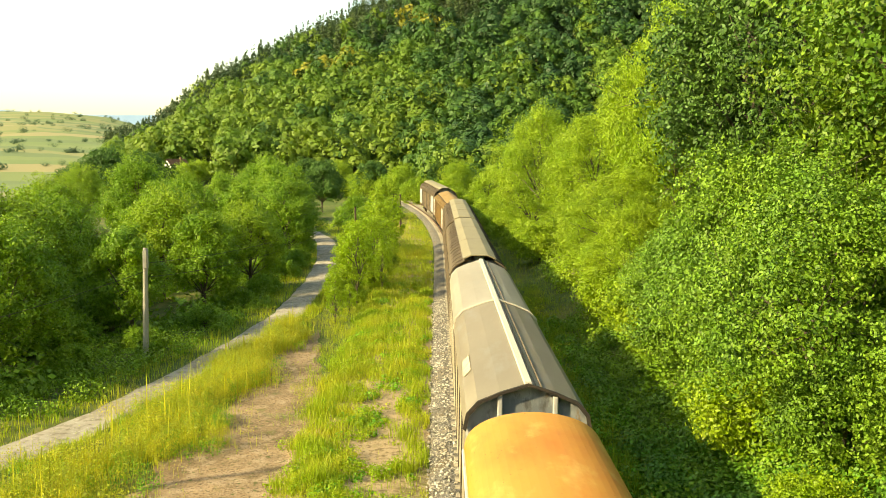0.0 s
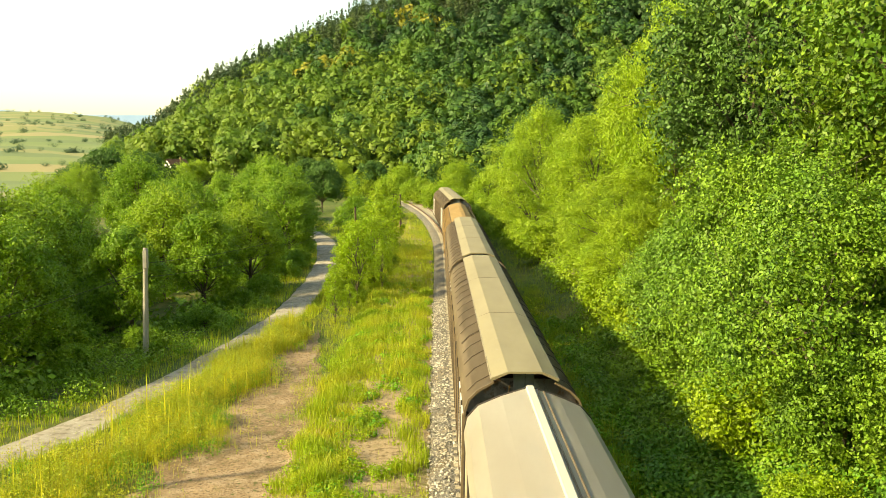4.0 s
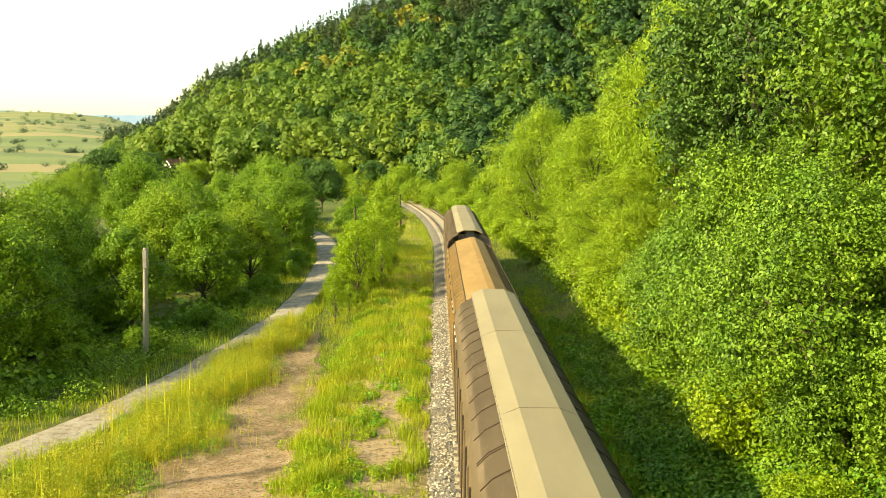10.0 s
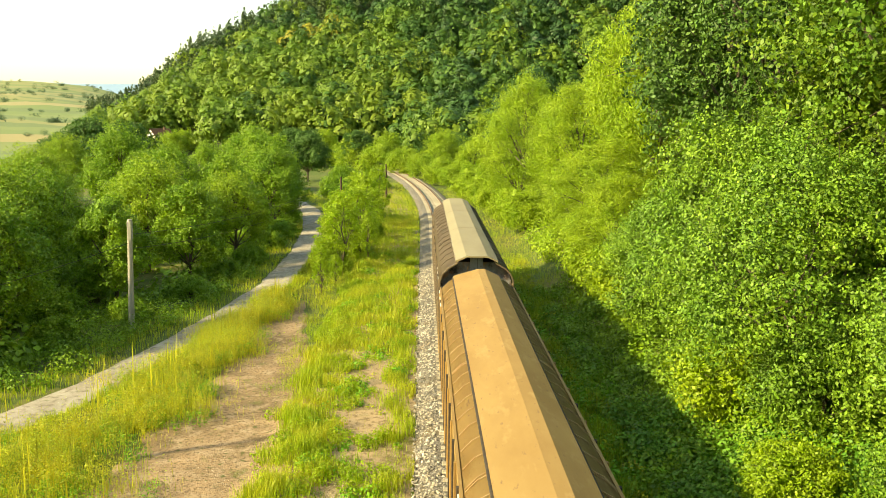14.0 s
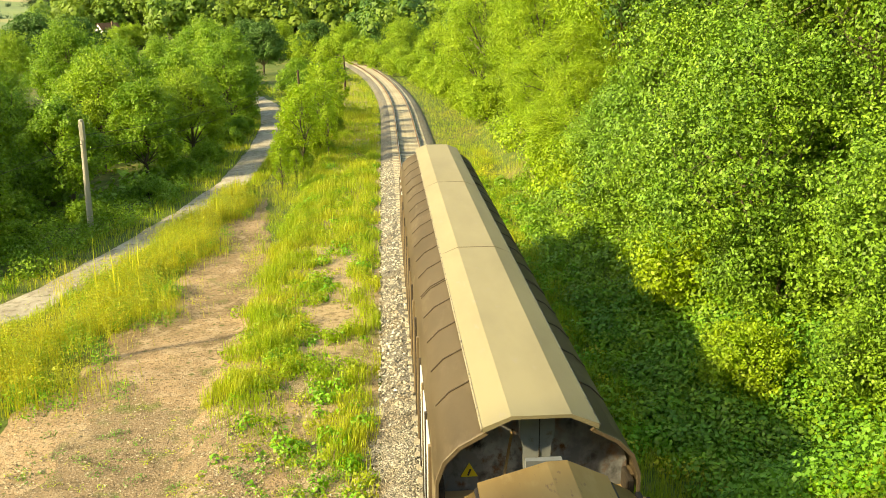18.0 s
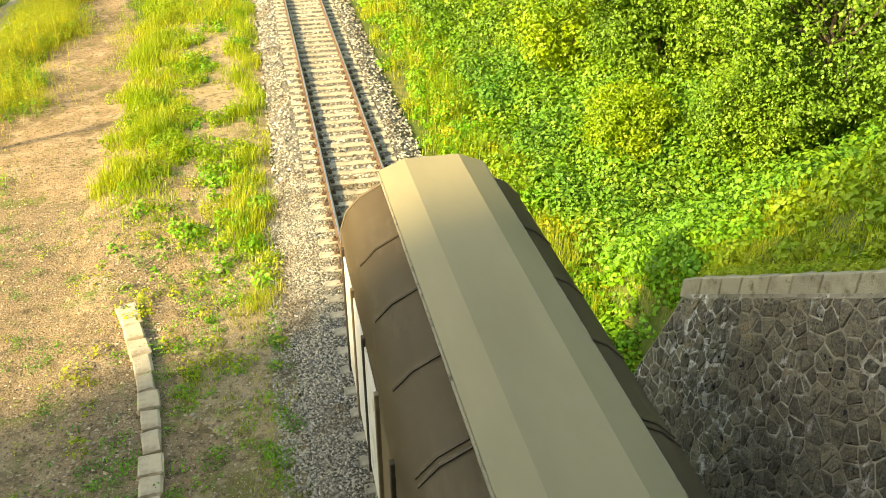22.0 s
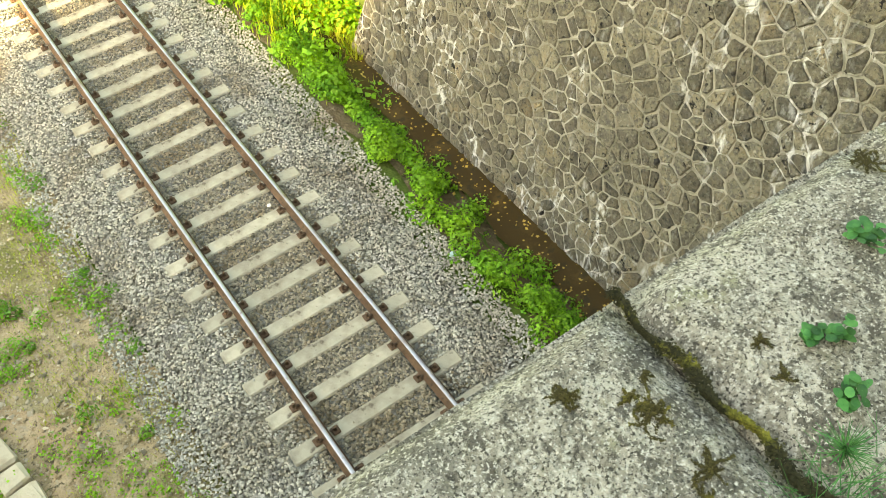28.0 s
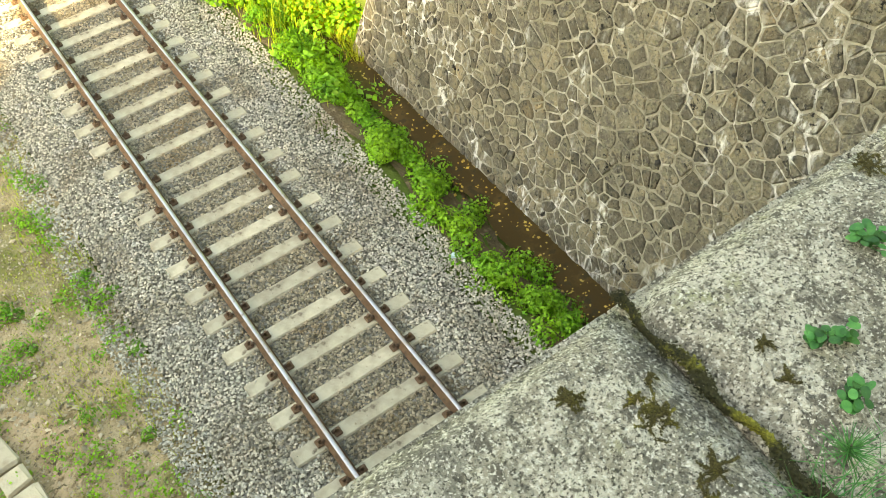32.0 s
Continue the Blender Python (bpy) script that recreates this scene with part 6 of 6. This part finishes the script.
def build_house():
    root = new("house")
    root.matrix_basis = pose(-63, 208, float(land(-63, 208)) + 1.2, 0, 0, -42) @ Matrix.Scale(0.6, 4)
    tagged(root, "small white house with a brown tiled roof", "house")
    bm = bmesh.new()
    w, d, h, g = 2.6, 3.8, 3.9, 6.2
    for y in (-d, d):
        bm.faces.new([bm.verts.new(p) for p in ((-w, y, -1), (w, y, -1), (w, y, h), (0, y, g), (-w, y, h))])
    for x in (-w, w):
        bm.faces.new([bm.verts.new(p) for p in ((x, -d, -1), (x, d, -1), (x, d, h), (x, -d, h))])
    part("wall", bm, M["plaster"], root)
    for sx in (-1, 1):
        bm = bmesh.new()
        f = bm.faces.new([bm.verts.new(p) for p in ((0, -d - 0.5, g + 0.1), (0, d + 0.5, g + 0.1), (sx * (w + 0.6), d + 0.5, h - 0.35), (sx * (w + 0.6), -d - 0.5, h - 0.35))])
        bmesh.ops.solidify(bm, geom=[f], thickness=0.18)
        part("roof", bm, M["tile_roof"], root)
    for x, z in ((-1.5, 1.6), (1.5, 1.6), (0, 4.3)):
        bm = bmesh.new()
        box(bm, (1.0, 0.1, 1.2), (x, -d - 0.03, z), 0.02)
        win = part("window", bm, M["plaster"], root)
        bm = bmesh.new()
        box(bm, (0.8, 0.04, 1.0), (x, -d - 0.09, z))
        part("pane", bm, M["glass"], win)
    bm = bmesh.new()
    box(bm, (0.6, 0.6, 1.4), (1.0, 1.5, g), 0.02)
    part("chimney", bm, M["tile_roof"], root)


def build_kerb():
    root = new("kerb")
    tagged(root, "row of pale rough kerb stones in the dirt", "kerb")
    line = [(-5.35, 11.2), (-5.1, 10.3), (-4.85, 9.1), (-4.66, 8.0), (-4.5, 6.4), (-4.42, 4.5), (-4.32, 2.7), (-4.16, 1.9), (-3.95, 0.2), (-3.8, -1.5), (-3.7, -4.0)]
    p = np.array(line)
    d = np.concatenate([[0], np.cumsum(np.hypot(*np.diff(p, axis=0).T))])
    rnd = random.Random(8)
    s = 0.0
    while s < d[-1] - 0.6:
        n = rnd.uniform(0.34, 0.62)
        a = [np.interp(s, d, p[:, k]) for k in (0, 1)]
        b = [np.interp(s + n, d, p[:, k]) for k in (0, 1)]
        bm = bmesh.new()
        box(bm, (0.36 + rnd.uniform(-0.05, 0.05), n - 0.02, 0.3), (0, 0, 0), 0.03)
        for v in bm.verts:
            v.co += Vector((rnd.uniform(-0.02, 0.02), rnd.uniform(-0.015, 0.015), rnd.uniform(-0.015, 0.015)))
        st = part("kerb_stone", bm, M["kerb"], root)
        x, y = (a[0] + b[0]) / 2, (a[1] + b[1]) / 2
        st.matrix_local = pose(x, y, float(land(x, y)) + 0.06, rnd.uniform(-3, 3), rnd.uniform(-4, 4), math.degrees(math.atan2(a[0] - b[0], b[1] - a[1])))
        s += n


def build_ditch():
    ys = np.linspace(-4.6, 8.5, 28)
    rnd = random.Random(3)
    v, f = [], []
    for i, y in enumerate(ys):
        v += [(3.3 + 0.08 * math.sin(y * 3), y, -0.86), (4.0, y, -0.86)]
        if i:
            k = 2 * i
            f.append((k - 2, k - 1, k + 1, k))
    # wet mud between the weeds and the water
    my = np.linspace(-4.6, 9.5, 60)
    gx, gy = np.meshgrid(np.linspace(0, 1, 7), my)
    gx = 2.5 + 0.12 * np.sin(gy * 2.1) + gx * 0.95
    gz = land(gx, gy) + 0.02 + 0.015 * np.sin(gx * 23) * np.sin(gy * 9)
    idx = np.arange(gx.size).reshape(gx.shape)
    mud = part("mud_bank", mesh_of("mud_bank", np.stack([gx, gy, gz], -1).reshape(-1, 3), np.stack([idx[:-1, :-1], idx[:-1, 1:], idx[1:, 1:], idx[1:, :-1]], -1).reshape(-1, 4), M["mud"]), smooth=True)
    tagged(mud, "wet brown mud bank beside the ditch", "mud", kind="structure")
    ob = part("ditch_water", mesh_of("ditch_water", v, f, M["water"]))
    tagged(ob, "shallow brown water in the ditch below the wall", "water", kind="structure")
    rs = np.random.RandomState(60)
    n = 300
    at = np.column_stack([3.2 + 0.65 * rs.uniform(0, 1, n) ** 0.7, rs.uniform(-1, 7.5, n), np.full(n, -0.85)])
    ob = part("fallen_leaves", mesh_of("fallen_leaves", leaf_quads(at, np.tile([0.0, 0, 3], (n, 1)), 0.036 * rs.uniform(0.5, 1.4, n), rs, 0, 1.3), quads(n), L["dead"]))
    tagged(ob, "yellow fallen leaves floating in the ditch", "leaves", kind="stuff")


def build_coping_plants():
    rs = np.random.RandomState(70)
    top = COPING_Z
    # leafy plants: creeping stems with cupped oval leaves that overlap
    for x, y, turn, n, spread in ((-0.94, -4.905, -0.5, 44, 0.052), (-1.015, -5.03, 0.4, 26, 0.038), (-0.66, -4.79, -0.5, 32, 0.047)):
        root = new("wild_plant")
        tagged(root, "small leafy green plant growing on the coping", "plant", group="plants on the coping")
        v, f = [], []
        bm = bmesh.new()
        foot = Vector((x, y, top - 0.005))
        for k in range(n):
            along = rs.uniform(-1, 1) * spread
            side = rs.normal(0, 0.014)
            p = Vector((x + along * math.cos(turn) - side * math.sin(turn), y + along * math.sin(turn) + side * math.cos(turn), top + rs.uniform(0.01, 0.05)))
            rod(bm, foot, p, 0.0014, 0.0009, 4)
            a, tip, size = rs.uniform(0, 6.283), rs.uniform(-0.35, 0.35), rs.uniform(0.008, 0.0135)
            base = len(v)
            v.append(tuple(p))
            for c in range(10):
                b = 2 * math.pi * c / 10
                lx, ly = size * 1.15 * math.cos(b), size * 0.82 * math.sin(b) * (1 - 0.2 * math.cos(b))
                v.append((p.x + lx * math.cos(a) - ly * math.sin(a), p.y + lx * math.sin(a) + ly * math.cos(a), p.z + 0.25 * abs(ly) + tip * lx - 0.15 * size))
            f += [(base, base + 1 + c, base + 1 + (c + 1) % 10) for c in range(10)]
        part("stem", bm, L["herb"], root)
        part("leaves", mesh_of("leaves", v, f, L["herb"]), None, root, smooth=True)
    # pine seedling: needles round a brown stem
    x, y = -1.13, -5.11
    root = new("pine_seedling")
    tagged(root, "tiny pine seedling with long green needles", "seedling")
    bm = bmesh.new()
    rod(bm, (x, y, top - 0.03), (x + 0.004, y + 0.01, top + 0.05), 0.004, 0.003, 6)
    part("stem", bm, M["post"], root, "brown stem")
    n = 130
    a, e = rs.uniform(0, 6.283, n), rs.uniform(-0.1, 1.3, n)
    b = np.column_stack([np.full(n, x), np.full(n, y + 0.008), top + 0.05 - rs.uniform(0, 0.03, n)])
    ln = rs.uniform(0.045, 0.075, n)
    tip = b + np.column_stack([np.cos(a) * np.cos(e) * ln, np.sin(a) * np.cos(e) * ln, np.sin(e) * ln * 0.8])
    w = np.column_stack([-np.sin(a), np.cos(a), np.zeros(n)]) * 0.0011
    part("needles", mesh_of("needles", np.stack([b - w, b + w, tip + w * 0.3, tip - w * 0.3], 1).reshape(-1, 3), quads(n), L["herb"]), None, root)
    # dry grass behind the joint
    n = 90
    xy = np.column_stack([-1.2 + rs.normal(0, 0.06, n), -5.15 + rs.normal(0, 0.03, n)])
    a = rs.uniform(0, 6.283, n)
    b = np.column_stack([xy, np.full(n, top - 0.02)])
    tip = b + np.column_stack([np.cos(a) * 0.1, np.sin(a) * 0.1, rs.uniform(0.02, 0.07, n)])
    w = np.column_stack([-np.sin(a), np.cos(a), np.zeros(n)]) * 0.0013
    ob = part("grass_tuft", mesh_of("grass_tuft", np.stack([b - w, b + w, tip + w * 0.2, tip - w * 0.2], 1).reshape(-1, 3), quads(n), L["herb"]))
    tagged(ob, "tuft of fine grass beside the coping joint", "grass")
    # moss: feathery arms creeping outwards from each spot
    for x, y, r, arms in ((-1.47, -4.68, 0.035, 11), (-1.352, -4.812, 0.055, 15), (-1.36, -4.76, 0.02, 6), (-1.344, -4.972, 0.06, 8), (-1.40, -5.02, 0.04, 7), (-1.054, -4.828, 0.03, 6), (-1.078, -4.915, 0.022, 4), (-1.31, -4.745, 0.022, 3), (-1.42, -5.10, 0.05, 9), (-0.45, -4.62, 0.05, 9)):
        at = []
        for _ in range(arms * 2):
            a, p = rs.uniform(0, 6.283), np.array([x, y]) + rs.normal(0, r * 0.12, 2)
            n = r * rs.uniform(0.2, 1.0) * (1.7 if rs.uniform() < 0.25 else 1.0)
            for k in np.arange(0, n, 0.0014):
                a += rs.normal(0, 0.2)
                p = p + 0.0014 * np.array([math.cos(a), math.sin(a)])
                for _ in range(2):
                    at.append((p[0] + rs.normal(0, 0.0016), p[1] + rs.normal(0, 0.0016), top + 0.001 + rs.uniform(0, 0.01) * (1 - 0.8 * k / n)))
        at = np.array(at)
        at[:, 2] += [0.012 * noise.noise((a * 5, b * 5, top * 5)) for a, b, _ in at]
        n = len(at)
        ob = part("moss", mesh_of("moss", leaf_quads(at, np.tile([0.0, 0, 1.2], (n, 1)), np.full(n, 0.0033), rs, 0, 2.2), quads(n), M["moss"]))
        tagged(ob, "dark feathery moss creeping over the concrete", "moss", kind="stuff")
    n = 5200
    y = rs.uniform(-5.2, -4.53, n)
    wide = 0.0055 + 0.0035 * np.sin(y * 22) + 0.002 * np.sin(y * 61)
    at = np.column_stack([-1.215 + 0.01 * np.sin(y * 30) + rs.normal(0, 1, n) * wide, y, top - 0.014 + rs.uniform(-0.01, 0.016, n)])
    ob = part("joint_moss", mesh_of("joint_moss", leaf_quads(at, np.tile([0.0, 0, 1.5], (n, 1)), np.full(n, 0.0055), rs, 0, 1.6), quads(n), M["moss_green"]))
    tagged(ob, "moss filling the joint between coping blocks", "moss", kind="stuff")


def build_distance():
    # blue hills on the skyline, the haze of distance painted as their colour
    rs = np.random.RandomState(80)
    az = np.radians(np.linspace(-75, 40, 90))
    v, f = [], []
    for i, a in enumerate(az):
        top = 112 + 8 * math.sin(a * 9) + 6 * math.sin(a * 23 + 1)
        for r, z in ((3300, -10), (3600, top), (4200, -10)):
            v.append((r * math.sin(a), r * math.cos(a), z))
        if i:
            k = 3 * i
            f += [(k - 3, k, k + 1, k - 2), (k - 2, k + 1, k + 2, k - 1)]
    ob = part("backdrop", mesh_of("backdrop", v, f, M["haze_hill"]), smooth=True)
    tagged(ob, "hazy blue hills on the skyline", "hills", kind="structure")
    # hedgerows and lone trees in the fields
    verts = []
    for _ in range(330):
        a, d = math.radians(rs.uniform(-40, -15.5)), 330 * (1 + 3.2 * rs.uniform(0, 1) ** 1.2)
        if rs.uniform() < 0.88:
            d = 330 + 110 * round((d - 330) / 110) + 260 * (a + 0.45) + rs.normal(0, 5)
        x, y = d * math.sin(a), d * math.cos(a)
        r, k = rs.uniform(0.6, 1.5) * (1 + d / 1300), 110
        dd = rs.normal(0, 1, (k, 3))
        dd /= np.linalg.norm(dd, axis=1)[:, None]
        tall, lump = rs.uniform(0.6, 1.3), 1 + 0.25 * np.sin(4 * np.arctan2(dd[:, 1], dd[:, 0]) + x)
        at = dd * (r * lump * rs.uniform(0.8, 1, k))[:, None] * np.array([rs.uniform(1, 2.4), 1, tall]) + np.array([x, y, float(land(x, y)) + r * 0.8 * tall])
        verts.append(leaf_quads(at, dd, np.full(k, r * 0.3), rs, 0.2, 1.3, 0.2))
    v = np.concatenate(verts)
    ob = part("field_trees", mesh_of("field_trees", v, quads(len(v) // 4), L["far"]))
    tagged(ob, "scattered trees and hedges in the fields", "trees", kind="stuff")


scatter_near_trees()
build_undergrowth()
build_forest()
build_distance()
build_poles()
build_house()
build_kerb()
build_ditch()
build_coping_plants()
build_stones()
build_cobbles()
build_tufts()
motions()
